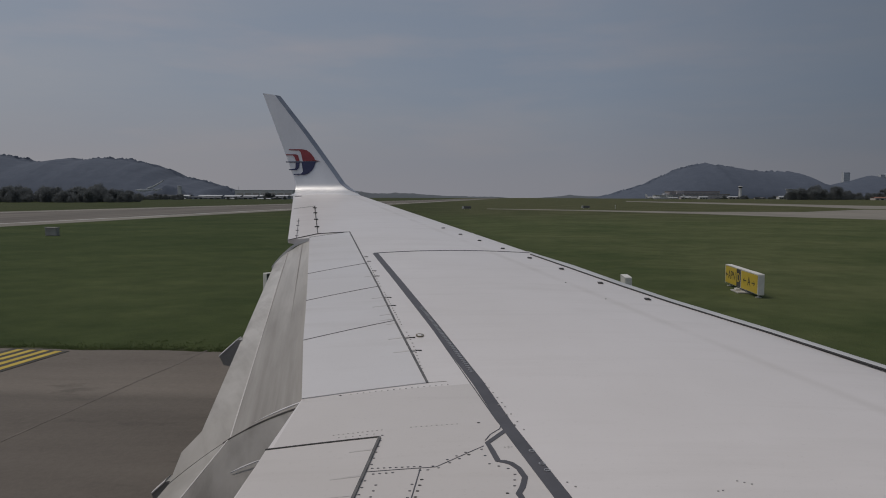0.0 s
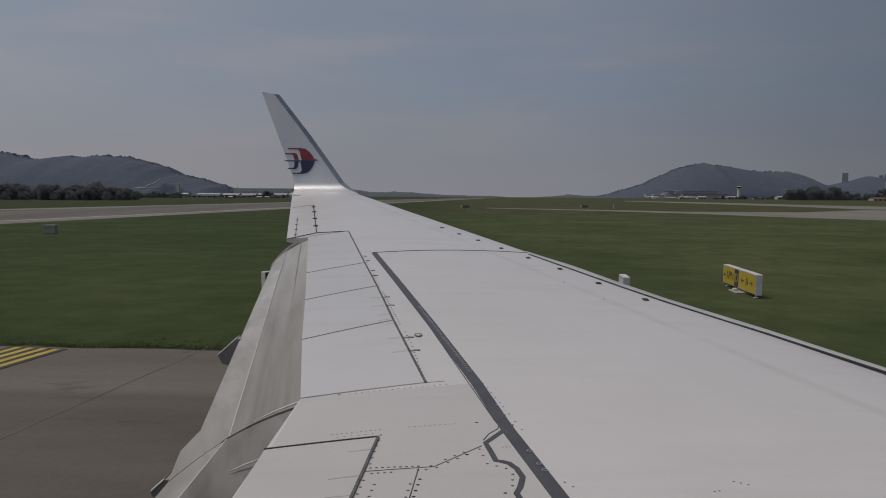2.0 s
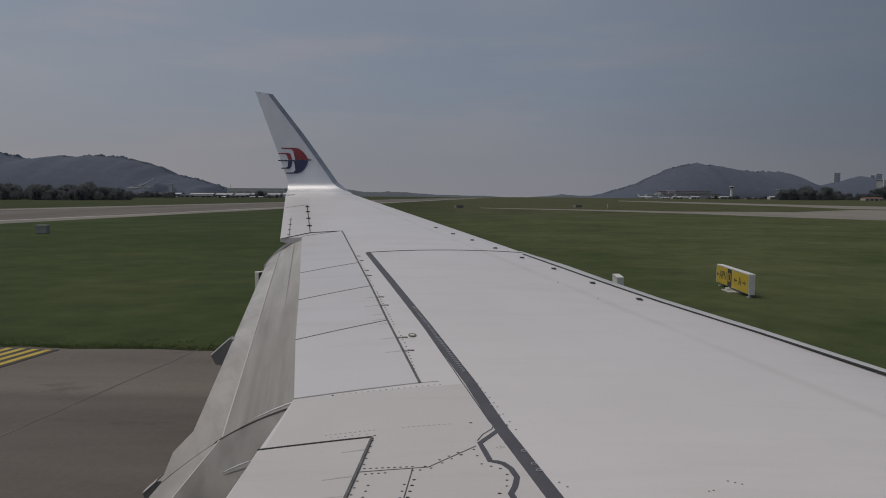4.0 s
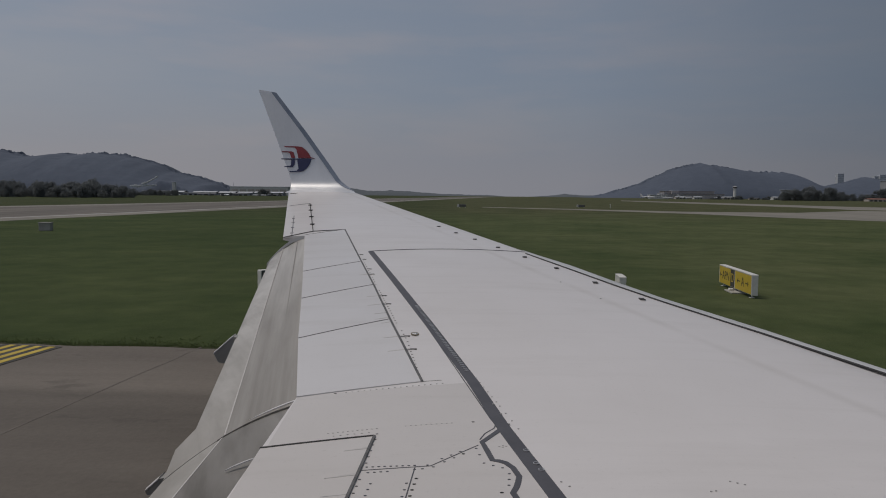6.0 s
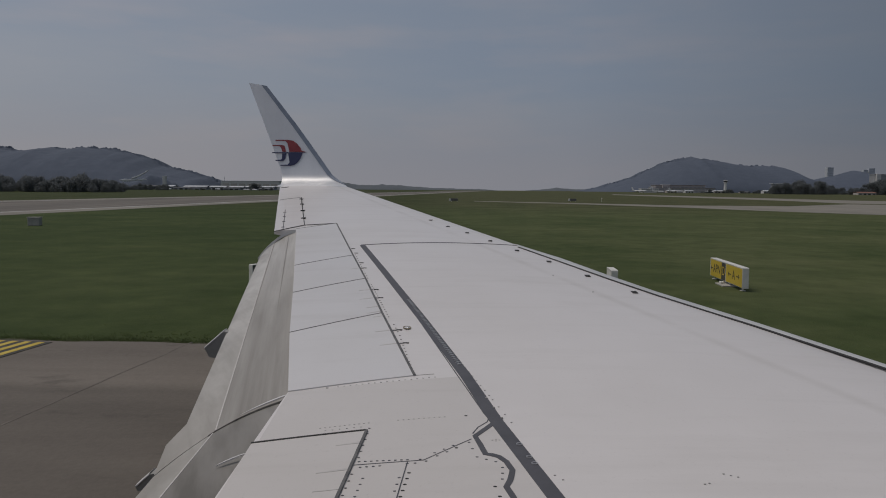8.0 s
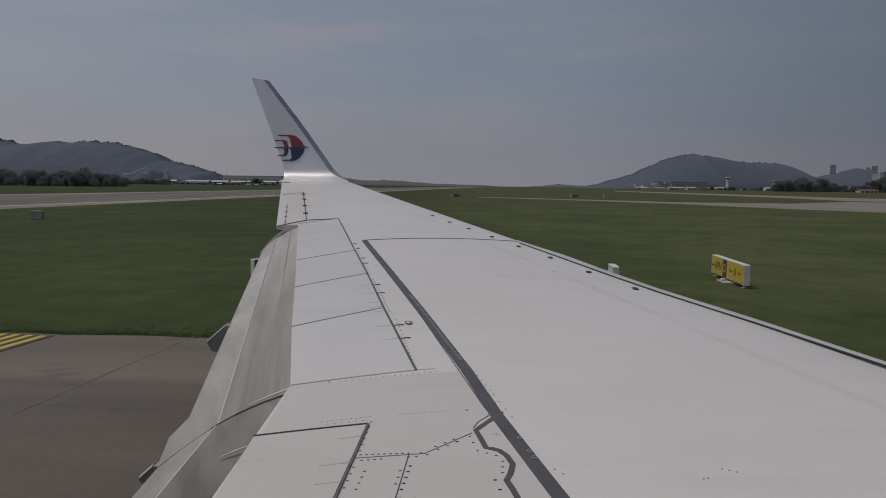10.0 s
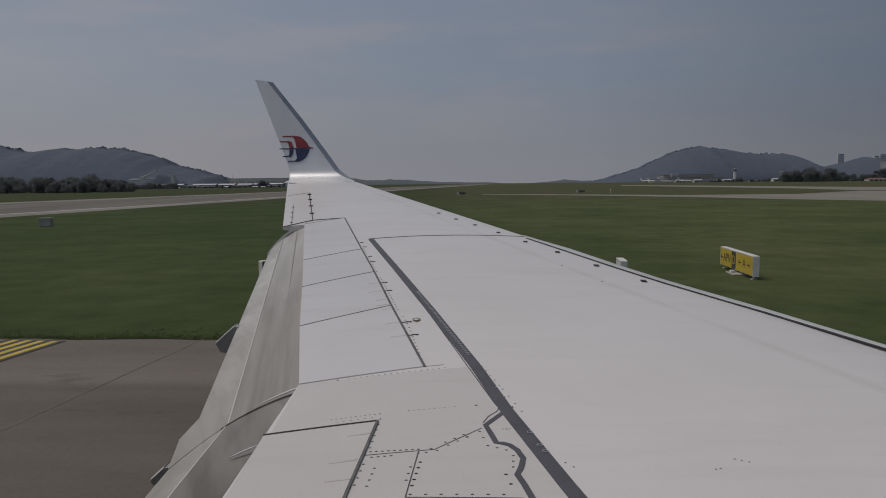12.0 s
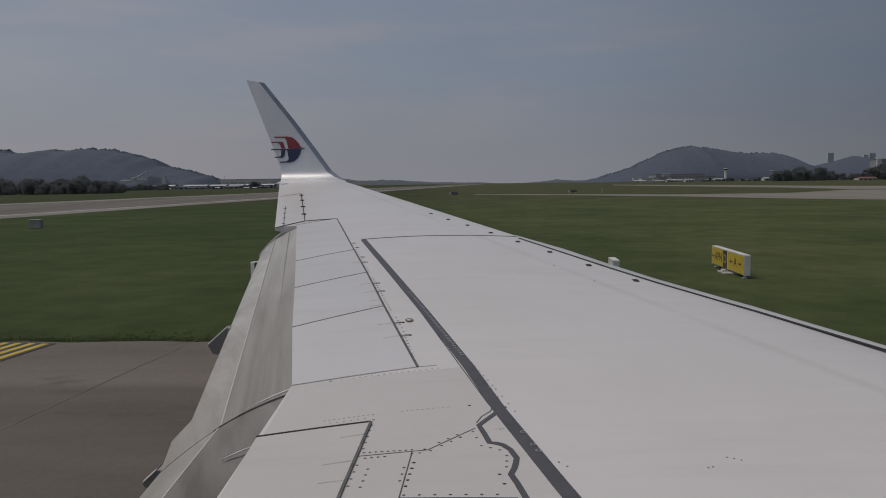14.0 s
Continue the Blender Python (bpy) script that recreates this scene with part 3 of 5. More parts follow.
def make_far_taxiways():
    near = [(10.1, 208.8), (31.4, 182.9), (49.9, 150.7), (60.1, 122.6), (67.8, 108.6), (79.4, 89.3)]
    far = [(10.4, 215.1), (33.6, 195.5), (56.5, 170.6), (82.9, 169.2), (118.1, 204.8), (159.0, 179.1)]
    v, f = slab(near, far, -0.05, 0.03)
    setting("link_taxiway", mesh_from("link_taxiway", v, f), SHOULDER, "pale concrete link taxiway across the grass", "taxiway")
    near = [(146.3, 601.7), (138.5, 382.0), (135.3, 276.1), (126.3, 221.8), (159.0, 179.1)]
    far = [(170.2, 699.9), (178.1, 491.4), (176.1, 359.5), (175.3, 307.9), (201.0, 226.5)]
    v, f = slab(near, far, -0.05, 0.028)
    setting("apron_taxiway", mesh_from("apron_taxiway", v, f), SHOULDER, "pale concrete taxiway leading to the apron", "taxiway")


make_ground()
make_taxiway()
make_taxiway_edges()
make_runway()
make_far_taxiways()


# ---------------------------------------------------------------- hills
def ridge(name, knots, dist, depth, mat, label, step=4.5, bump=3.4, seed=0):
    """A wooded hill: a ridge line through (bearing slope, height) knots, rounded in depth, with a lumpy canopy."""
    ks = [(a * dist, h) for a, h in knots]
    x0, x1 = ks[0][0], ks[-1][0]
    nx, ny = int((x1 - x0) / step) + 1, max(12, int(depth / (step * 1.3)))

    def top(x):
        for (xa, ha), (xb, hb) in zip(ks, ks[1:]):
            if x <= xb:
                u = (x - xa) / (xb - xa)
                u = 0.35 * u + 0.65 * u * u * (3 - 2 * u)
                return ha + (hb - ha) * u
        return ks[-1][1]

    verts, faces = [], []
    for j in range(ny + 1):
        v = j / ny
        shape = math.sin(math.pi * min(v / 1.1, 1)) ** 0.7 if v < 0.55 else math.cos((v - 0.55) / 0.45 * math.pi / 2) ** 0.8
        for i in range(nx + 1):
            x = x0 + (x1 - x0) * i / nx
            y = dist + (v - 0.55) * depth
            h = top(x) * shape
            edge = min(1.0, h / 12.0) * (0.17 + 2.1 * math.exp(-((v - 0.55) / 0.05) ** 2))
            crowns = 0.15 - abs(noise.noise(Vector((x / 34, y / 34, seed + 5)))) * 1.5 + 0.6 * (0.5 - abs(noise.noise(Vector((x / 17, y / 17, seed + 9)))) * 1.6)
            h += edge * bump * (crowns + 0.5 * noise.noise(Vector((x / 80, y / 80, seed + 2))))
            verts.append((x, y, max(h, 0.0) - 0.3))
    n = nx + 1
    for j in range(ny):
        for i in range(nx):
            faces.append((j * n + i, j * n + i + 1, (j + 1) * n + i + 1, (j + 1) * n + i))
    ob = part(name, mesh_from(name, verts, faces, smooth=True), mat)
    return tagged(ob, label, "hill", kind="structure")


def knots(dist, *points):
    return [(a, max(0.0, s * dist)) for a, s in points]


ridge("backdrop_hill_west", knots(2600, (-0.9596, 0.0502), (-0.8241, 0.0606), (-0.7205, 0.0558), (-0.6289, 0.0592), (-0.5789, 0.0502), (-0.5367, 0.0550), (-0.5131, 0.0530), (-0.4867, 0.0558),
      (-0.4605, 0.0535), (-0.4290, 0.0492), (-0.4029, 0.0412), (-0.3769, 0.0295), (-0.3506, 0.0236), (-0.3200, 0.0150), (-0.2985, 0.0)), 2600, 700, HAZED_FOREST, "long hazy wooded hill behind the runway", bump=9.0, seed=1)
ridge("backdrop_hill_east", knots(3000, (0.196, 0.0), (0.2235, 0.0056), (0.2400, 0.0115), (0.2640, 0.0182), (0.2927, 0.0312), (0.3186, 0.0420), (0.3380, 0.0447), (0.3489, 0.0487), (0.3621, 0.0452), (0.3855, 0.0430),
      (0.4089, 0.0390), (0.4324, 0.0354), (0.4498, 0.0370), (0.4660, 0.0362), (0.4854, 0.0248), (0.5021, 0.0180), (0.5468, 0.0)), 3000, 700, HAZED_FOREST, "hazy wooded hill above the airport terminal", bump=8.5, seed=2)
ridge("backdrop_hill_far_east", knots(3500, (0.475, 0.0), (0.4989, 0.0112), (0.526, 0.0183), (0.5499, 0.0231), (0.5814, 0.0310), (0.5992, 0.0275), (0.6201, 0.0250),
      (0.6902, 0.0319), (0.7699, 0.0303), (0.8496, 0.0)), 3500, 600, HAZED_FOREST, "hazy wooded hill with apartment blocks", seed=3)
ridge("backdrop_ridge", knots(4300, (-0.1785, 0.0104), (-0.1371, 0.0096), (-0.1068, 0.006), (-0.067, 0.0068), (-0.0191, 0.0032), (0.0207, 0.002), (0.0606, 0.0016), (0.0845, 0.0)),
      4300, 400, HAZED_FOREST_FAR, "low hazy ridge on the horizon", step=9, bump=4, seed=4)
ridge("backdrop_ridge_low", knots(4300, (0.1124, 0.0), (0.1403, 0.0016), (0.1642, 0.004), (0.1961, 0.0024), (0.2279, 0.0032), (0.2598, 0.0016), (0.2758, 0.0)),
      4300, 400, HAZED_FOREST_FAR, "low hazy ridge on the horizon", step=9, bump=4, seed=6)


# ---------------------------------------------------------------- the wing's shape
def le_x(y):
    """Leading edge in plan."""
    return 2.92 - 0.4345 * (y - 4.59)


def te_x(y):
    """Trailing edge of the fixed wing in plan: the spoilers' edge, then the aileron's."""
    if y > 10.02:
        return -2.32 - 0.2102 * (y - 9.95)
    if y > 4.13:
        return -0.89 - 0.1932 * (y - 4.13)
    return -0.89 - 0.06 * (4.13 - y)


def ref_te(y):
    return -2.32 - 0.2102 * (y - 9.95) if y > 4.4 else -1.154 + (4.4 - y) * 0.02


def top_z(x, y):
    """Upper skin: dihedral and a gentle camber."""
    t, l = ref_te(y), le_x(y)
    s = min(1.0, max(0.0, (x - t) / (l - t)))
    return 3.38 - 0.105 * (15.6 - y) + 0.08 * (l - t) * s * (1 - s)


airliner = thing("airliner", "white twin-jet airliner seen along its wing, flaps partly lowered", "airplane")


def make_wing():
    rows = []
    stations = [-1.2, 0, 1.2, 2.4, 3.2, 4.12, 4.14, 5.2, 6.3, 7.4, 8.6, 9.8, 10.01, 10.03, 11, 12, 13, 14, 15, 15.6, 16.08]
    for y in stations:
        l, t = le_x(y), te_x(y)
        c = l - t
        nose = 0.035 + 0.018 * c
        up = [(t + c * k / 18, y, top_z(t + c * k / 18, y)) for k in range(19)]
        z0 = up[-1][2]
        front = [(l + nose * math.sin(a) * 0.75, y, z0 - nose * (1 - math.cos(a))) for a in (0.35, 0.8, 1.3, 1.8, 2.3)]
        low = []
        for k in range(8, -1, -1):
            s = k / 9
            low.append((t + c * s, y, 3.38 - 0.105 * (15.6 - y) - 0.012 - 0.13 * c * 4 * (s * 0.6 + 0.03) * (1 - s) * 0.8))
        rows.append(up + front + low)
    v, f = loft(rows)
    part("wing_skin", mesh_from("wing_skin", v, f, smooth=True), WHITE, airliner, "glossy off-white painted upper wing skin")


def ribbon(points, width, lift, thick=0.002, step=0.12):
    """A flat strip laid on the upper skin along plan points."""
    pts = []
    for (xa, ya), (xb, yb) in zip(points, points[1:]):
        n = max(1, int(math.hypot(xb - xa, yb - ya) / step))
        pts += [(xa + (xb - xa) * k / n, ya + (yb - ya) * k / n) for k in range(n)]
    pts.append(points[-1])
    left, right = [], []
    for i, (x, y) in enumerate(pts):
        a, b = pts[max(0, i - 1)], pts[min(len(pts) - 1, i + 1)]
        d = Vector((b[0] - a[0], b[1] - a[1])).normalized()
        w = (width if isinstance(width, (int, float)) else width[0] + (width[1] - width[0]) * i / (len(pts) - 1)) / 2
        left.append((x - d.y * w, y + d.x * w))
        right.append((x + d.y * w, y - d.x * w))
    rows = []
    for (xl, yl), (xr, yr) in zip(left, right):
        zl, zr = top_z(xl, yl), top_z(xr, yr)
        rows.append([(xl, yl, zl + lift), (xr, yr, zr + lift), (xr, yr, zr + lift - thick - 0.004), (xl, yl, zl + lift - thick - 0.004)])
    return loft(rows)


def strip(name, points, width, mat=None, lift=0.003, parent=None, label=""):
    v, f = ribbon(points, width, lift)
    return part(name, mesh_from(name, v, f), mat or SEAL, parent or airliner, label)


def panel(name, corners, lift, mat, label="", nu=10, nv=4, drop=0.02):
    """A thin panel on the skin between four plan corners: aft-in, front-in, front-out, aft-out."""
    a, b, c, d = [Vector(p) for p in corners]
    verts, faces = [], []
    for low in (0, 1):
        for j in range(nv + 1):
            for i in range(nu + 1):
                p = (a.lerp(b, i / nu)).lerp(d.lerp(c, i / nu), j / nv)
                verts.append((p.x, p.y, top_z(p.x, p.y) + lift - low * drop))
    n, m = nu + 1, (nu + 1) * (nv + 1)
    for j in range(nv):
        for i in range(nu):
            q = (j * n + i, j * n + i + 1, (j + 1) * n + i + 1, (j + 1) * n + i)
            faces += [q, tuple(m + k for k in q[::-1])]
    for i in range(nu):
        faces += [(i, m + i, m + i + 1, i + 1), (nv * n + i, nv * n + i + 1, m + nv * n + i + 1, m + nv * n + i)]
    for j in range(nv):
        faces += [(j * n, (j + 1) * n, m + (j + 1) * n, m + j * n), (j * n + nu, m + j * n + nu, m + (j + 1) * n + nu, (j + 1) * n + nu)]
    return part(name, mesh_from(name, verts, faces), mat, airliner, label)


make_wing()

# flight spoilers, each with dark gaps at its hinge and ends
SP = [((-0.89, 4.12), (-0.15, 4.28)), ((-1.12, 5.26), (-0.46, 5.66)), ((-1.34, 6.45), (-0.72, 6.87)), ((-1.56, 7.61), (-0.98, 8.02)), ((-2.03, 10.03), (-1.51, 10.39))]
for (a0, f0), (a1, f1) in zip(SP, SP[1:]):
    sp = panel("spoiler", [a0, f0, f1, a1], 0.007, SPOILER, "white spoiler panel lying flat")
    v, f = ribbon([f0, f1], (0.016, 0.016), 0.010)
    part("hinge_gap", mesh_from("hinge_gap", v, f), HINGE, sp, "worn dark grey hinge gap")
    v, f = ribbon([a1, f1], 0.0075, 0.010)
    part("end_gap", mesh_from("end_gap", v, f), HINGE, sp, "dark seal line")
strip("panel_seam", [(-0.89, 4.15), (-0.12, 4.29), (-0.03, 4.3)], 0.005, GRIME, label="grimy panel seam")

# long sealant strip of the rear spar, widening toward the root
strip("spar_seal", [(-0.94, 8.64), (-0.54, 7.09), (-0.15, 5.55), (0.16, 4.27), (0.3, 3.59), (0.484, 2.85), (0.86, 1.4), (1.17, 0.2)], (0.066, 0.074), SEAL, 0.004, label="long dark grey sealant strip")
strip("skin_seam", [(-0.96, 8.66), (-0.45, 8.78), (0.11, 8.88), (0.99, 9.01)], 0.022, SEAL, 0.004, label="thin dark chordwise skin seam")
strip("slat_gap", [(0.99, 8.87), (1.37, 7.97), (1.72, 7.13), (2.01, 6.5), (2.5, 5.58), (2.95, 4.64), (4.40, 1.4), (4.93, 0.2)], (0.032, 0.034), DARK, 0.006, label="dark gap behind the leading-edge slat")

strip("skin_seam", [(-0.29, 6.03), (0.06, 4.5), (0.24, 3.7), (0.26, 3.63), (0.25, 3.59), (0.2, 3.53), (0.17, 3.46)], 0.006, SEAL, label="fine seam beside the sealant strip")

# curved sealed edge of the access panel by the root
strip("access_seal", [(0.28, 3.57), (0.18, 3.43), (0.2, 3.34), (0.22, 3.24), (0.25, 3.23), (0.28, 3.21), (0.31, 3.16), (0.33, 3.08), (0.32, 3.03), (0.31, 2.99),
                      (0.29, 2.94), (0.31, 2.86), (0.42, 2.3), (0.66, 1.3)], 0.027, SEAL, 0.004, label="curved dark sealant line")
strip("panel_seam", [(-0.934, 3.457), (-0.366, 3.534)], 0.012, DARK, 0.010, label="dark inboard spoiler gap")
strip("panel_seam", [(-0.366, 3.534), (-0.399, 3.183), (-0.426, 2.912), (-0.49, 2.2), (-0.56, 1.3), (-1.0, 1.3)], 0.014, HINGE, 0.010, label="dark inboard spoiler gap")
strip("panel_seam", [(-0.39, 3.18), (-0.07, 3.2), (0.16, 3.4)], 0.005, SEAL, label="fine panel seam")
strip("panel_seam", [(-0.143, 3.188), (-0.182, 2.800)], 0.0055, SEAL, label="fine panel seam")


def dots(name, rows, r, mat, label, lift=0.003, aspect=1.0):
    """Rows of small round studs: each row is (start, end, count)."""
    verts, faces = [], []
    for (xa, ya), (xb, yb), n in rows:
        for k in range(n):
            u = k / max(1, n - 1)
            x, y = xa + (xb - xa) * u, ya + (yb - ya) * u
            base, z = len(verts), top_z(x, y)
            for i in range(8):
                a = i * math.pi / 4
                verts.append((x + r * aspect * math.cos(a), y + r * math.sin(a), z + lift))
            for i in range(8):
                a = i * math.pi / 4
                verts.append((x + r * aspect * math.cos(a), y + r * math.sin(a), z - 0.004))
            faces.append(tuple(base + i for i in range(8)))
            faces += [(base + i, base + 8 + i, base + 8 + (i + 1) % 8, base + (i + 1) % 8) for i in range(8)]
    ob = part(name, mesh_from(name, verts, faces), mat, airliner, label)
    return tagged(ob, kind="stuff")


dots("rivets", [
    ((-0.368, 3.211), (-0.144, 3.210), 9), ((-0.357, 3.157), (-0.268, 3.162), 4), ((-0.143, 3.173), (-0.107, 3.175), 2), ((-0.085, 3.209), (-0.057, 3.190), 2),
    ((-0.018, 3.268), (0.070, 3.337), 3), ((-0.006, 3.236), (0.085, 3.311), 3), ((0.148, 3.365), (0.162, 3.298), 2),
    ((0.179, 3.214), (0.262, 3.164), 3), ((0.288, 3.108), (0.278, 3.006), 3),
    ((-0.355, 3.563), (-0.375, 3.251), 6), ((-0.388, 3.097), (-0.406, 2.920), 4), ((-0.334, 3.055), (-0.352, 2.905), 4), ((-0.173, 3.048), (-0.186, 2.936), 3),
    ((-0.163, 2.820), (0.220, 2.786), 7)], 0.0046, SEAL, "rows of small dark rivet heads", aspect=1.5)
dots("bolt_heads", [
    ((-0.131, 3.087), (-0.159, 2.889), 5), ((0.242, 2.945), (0.256, 2.865), 2), ((0.144, 3.674), (0.144, 3.674), 1), ((0.085, 3.311), (0.085, 3.311), 1),
    ((-0.663, 4.144), (-0.663, 4.144), 1)], 0.0056, DARK, "larger dark bolt heads", aspect=1.5)
dots("side_rivets", [
    ((0.163, 4.401), (0.285, 3.940), 7), ((0.300, 3.880), (0.375, 3.580), 4)], 0.0034, GRIME, "small rivets along the sealant edge", aspect=1.5)
dots("faint_rivets", [
    ((-0.612, 3.593), (-0.364, 3.628), 11), ((-0.212, 3.646), (0.031, 3.667), 10), ((-0.580, 3.560), (-0.400, 3.583), 6),
    ((-0.600, 4.153), (-0.023, 4.247), 17), ((0.262, 3.381), (0.296, 3.381), 2), ((0.280, 3.372), (0.280, 3.390), 2), ((0.510, 3.030), (0.540, 2.990), 2),
    ((1.253, 3.033), (1.306, 3.006), 3), ((1.138, 2.944), (1.160, 2.950), 2)], 0.0034, GRIME, "faint row of flush rivets", aspect=1.5)
dots("seal_studs", [((-0.265, 6.050), (0.128, 4.452), 46)], 0.0085, METAL, "bright fasteners on the dark sealant", 0.008, 1.6)
dots("seal_bolts", [((0.265, 3.899), (0.330, 3.630), 3)], 0.006, GRIME, "dull fasteners on the dark sealant", 0.008)


def ring_bm(r, w, z, seg=16):
    """A flat open ring with a slight height."""
    bm = bmesh.new()
    loops = [[bm.verts.new((q * math.cos(k * 2 * math.pi / seg), q * math.sin(k * 2 * math.pi / seg), h)) for k in range(seg)] for q, h in ((r, 0), (r, z), (r - w, z), (r - w, 0))]
    for a, b in zip(loops, loops[1:]):
        for k in range(seg):
            bm.faces.new((a[k], a[(k + 1) % seg], b[(k + 1) % seg], b[k]))
    return bm


for x, y in ((0.388, 3.330), (0.420, 3.198), (0.436, 3.136)):
    part("fastener_ring", ring_bm(0.015, 0.0045, 0.004), METAL, airliner, "bright ring of a fastener on the sealant", pose(x, y, top_z(x, y) + 0.003))
for x, y in ((-1.045, 8.438), (-0.976, 8.157), (-0.856, 7.617), (-0.797, 7.358), (-0.592, 6.44), (-0.527, 6.148), (-0.311, 5.213), (-0.248, 4.909)):
    bm = box_bm(0.038, 0.012, 0.006, 0.002)
    box_bm(0.016, 0.026, 0.005, 0.001, at=(0.018, 0, -0.001), bm=bm)
    part("hinge_slot", bm, DARK, airliner, "dark hinge slot in front of the spoilers", pose(x + 0.012, y, top_z(x, y) + 0.003))

dots("hinge_rivets", [((-0.271, 4.993), (-0.160, 4.342), 11), ((-0.345, 5.350), (-0.285, 5.080), 4), ((-0.640, 6.640), (-0.400, 5.560), 16), ((-0.960, 8.060), (-0.700, 6.900), 12)],
     0.0042, SEAM, "small rivets along the spoiler hinge", aspect=1.5)
for a, b, w in (((-0.32, 5.213), (-0.47, 5.165), 0.040), ((-0.255, 4.905), (-0.41, 4.86), 0.040), ((-0.54, 6.145), (-0.69, 6.095), 0.034), ((-0.605, 6.44), (-0.73, 6.39), 0.030),
                ((-0.47, 5.71), (-0.58, 5.66), 0.028), ((-0.80, 7.355), (-0.91, 7.31), 0.030), ((-0.44, 5.58), (-0.52, 5.545), 0.022), ((-0.50, 5.86), (-0.60, 5.82), 0.024),
                ((-0.375, 3.40), (-0.50, 3.375), 0.030), ((-0.40, 3.14), (-0.55, 3.11), 0.034), ((-0.42, 2.97), (-0.54, 2.95), 0.030)):
    strip("grime_smear", [a, b], (w * 0.6, 0.004), SMEAR, 0.0085, label="grey grime smear drawn aft")
strip("panel_seam", [(-0.182, 2.800), (0.30, 2.752)], 0.005, SEAL, label="fine panel seam")

# slotted vents along the leading edge
for q in ((1.82, 6.57), (1.52, 7.24), (1.23, 7.95), (0.94, 8.59), (0.66, 9.24), (0.38, 9.86), (0.12, 10.4), (-0.14, 11.02)):
    bm = box_bm(0.052, 0.11, 0.008, 0.003)
    part("slat_marker", bm, DARK, airliner, "small dark rectangular marker", pose(q[0], q[1], top_z(*q) + 0.002, 0, 0, -4))


for x, y in ((1.41, 6.46), (1.15, 7.14)):
    part("skin_plug", tube_bm(0.009, 0.009, 0.004, 12), GRIME, airliner, "small dull skin plug", pose(x, y, top_z(x, y)))


def make_flush_light():
    x, y = (-0.24, 5.26)
    z = top_z(x, y)
    bm = bmesh.new()
    bmesh.ops.create_uvsphere(bm, u_segments=20, v_segments=10, radius=1.0, matrix=Matrix.Diagonal((0.022, 0.038, 0.006, 1)))
    base = part("wing_light", bm, SPOILER, airliner, "small domed fitting with a dull amber rim on the wing", pose(x, y, z + 0.002, 0, 0, 8))
    bm = ring_bm(0.030, 0.007, 0.006, 24)
    bmesh.ops.scale(bm, vec=(1, 1.7, 1), verts=bm.verts)
    part("rim", bm, RIM, base, "dull amber rim", pose(0, 0, -0.002))
    bm = bmesh.new()
    bmesh.ops.create_uvsphere(bm, u_segments=12, v_segments=6, radius=1.0, matrix=Matrix.Diagonal((0.012, 0.022, 0.006, 1)))
    part("lens", bm, METAL, base, "bright lens", pose(0.004, -0.005, 0.004))


make_flush_light()

# leading-edge slat beyond the gap, widening toward the root
SLAT = [((0.99, 8.87), (0.97, 9.13)), ((1.37, 7.97), (1.42, 8.22)), ((1.72, 7.13), (1.77, 7.34)), ((2.01, 6.5), (2.06, 6.67)), ((2.5, 5.58), (2.56, 5.7)),
        ((2.95, 4.64), (3.01, 4.74)), ((4.40, 1.4), (4.62, 1.4)), ((4.93, 0.2), (5.17, 0.2))]
rows = []
for (a, b), (c, d) in zip(SLAT, SLAT[1:]):
    for k in range(6):
        u = k / 6
        xa, ya = a[0] + (c[0] - a[0]) * u, a[1] + (c[1] - a[1]) * u
        xb, yb = b[0] + (d[0] - b[0]) * u, b[1] + (d[1] - b[1]) * u
        z = top_z(xb, yb)
        w = Vector((xb - xa, yb - ya))
        w.normalize()
        rows.append([(xa + w.x * 0.016, ya + w.y * 0.016, top_z(xa, ya) + 0.006), ((xa + xb) / 2, (ya + yb) / 2, z + 0.007), (xb, yb, z + 0.001),
                     (xb + w.x * 0.025, yb + w.y * 0.025, z - 0.025), (xb + w.x * 0.015, yb + w.y * 0.015, z - 0.08), (xa, ya, z - 0.10)])
v, f = loft(rows)
part("leading_edge_slat", mesh_from("leading_edge_slat", v, f, smooth=True), SLATPAINT, airliner, "pale grey leading-edge slat with a worn edge")

# greyer panels behind the spar by the root, their colour carrying the shading there
panel("aft_shade_panel", [(-1.0, 0.2), (1.12, 0.2), (0.15, 4.25), (-0.885, 4.12)], 0.0015, AFT_SHADED, "off-white aft skin panel with light grime, root shading in its colour", 12, 14, 0.015)

# aileron with its tab, and the inboard spoiler
panel("aileron", [(-2.32, 9.94), (-1.97, 10.34), (-2.68, 13.77), (-3.04, 13.6)], 0.006, WHITE, "white aileron in the trailing edge", 6, 8)
panel("inboard_spoiler", [(-1.0, 1.3), (-0.56, 1.3), (-0.37, 3.54), (-0.93, 3.46)], 0.007, AFT_SHADED, "white inboard spoiler panel lying flat", 8, 8)
AIL = [(-1.97, 10.34), (-2.68, 13.77)]
strip("aileron_gap", [AIL[0], AIL[1]], (0.010, 0.018), DARK, 0.009, label="dark aileron hinge gap")
strip("aileron_gap", [(-2.68, 13.77), (-3.03, 13.55)], 0.025, SEAL, 0.009, label="dark aileron end gap")
strip("aileron_tab_gap", [(-2.22, 10.06), (-2.63, 12.11)], 0.010, SEAL, 0.009, label="dark tab hinge line")
strip("aileron_gap", [(-2.32, 9.94), (-1.97, 10.34), (-1.51, 10.39)], 0.020, DARK, 0.009, label="dark gap at the aileron's inboard end")
TAB = [(-2.22, 10.06), (-2.63, 12.11)]
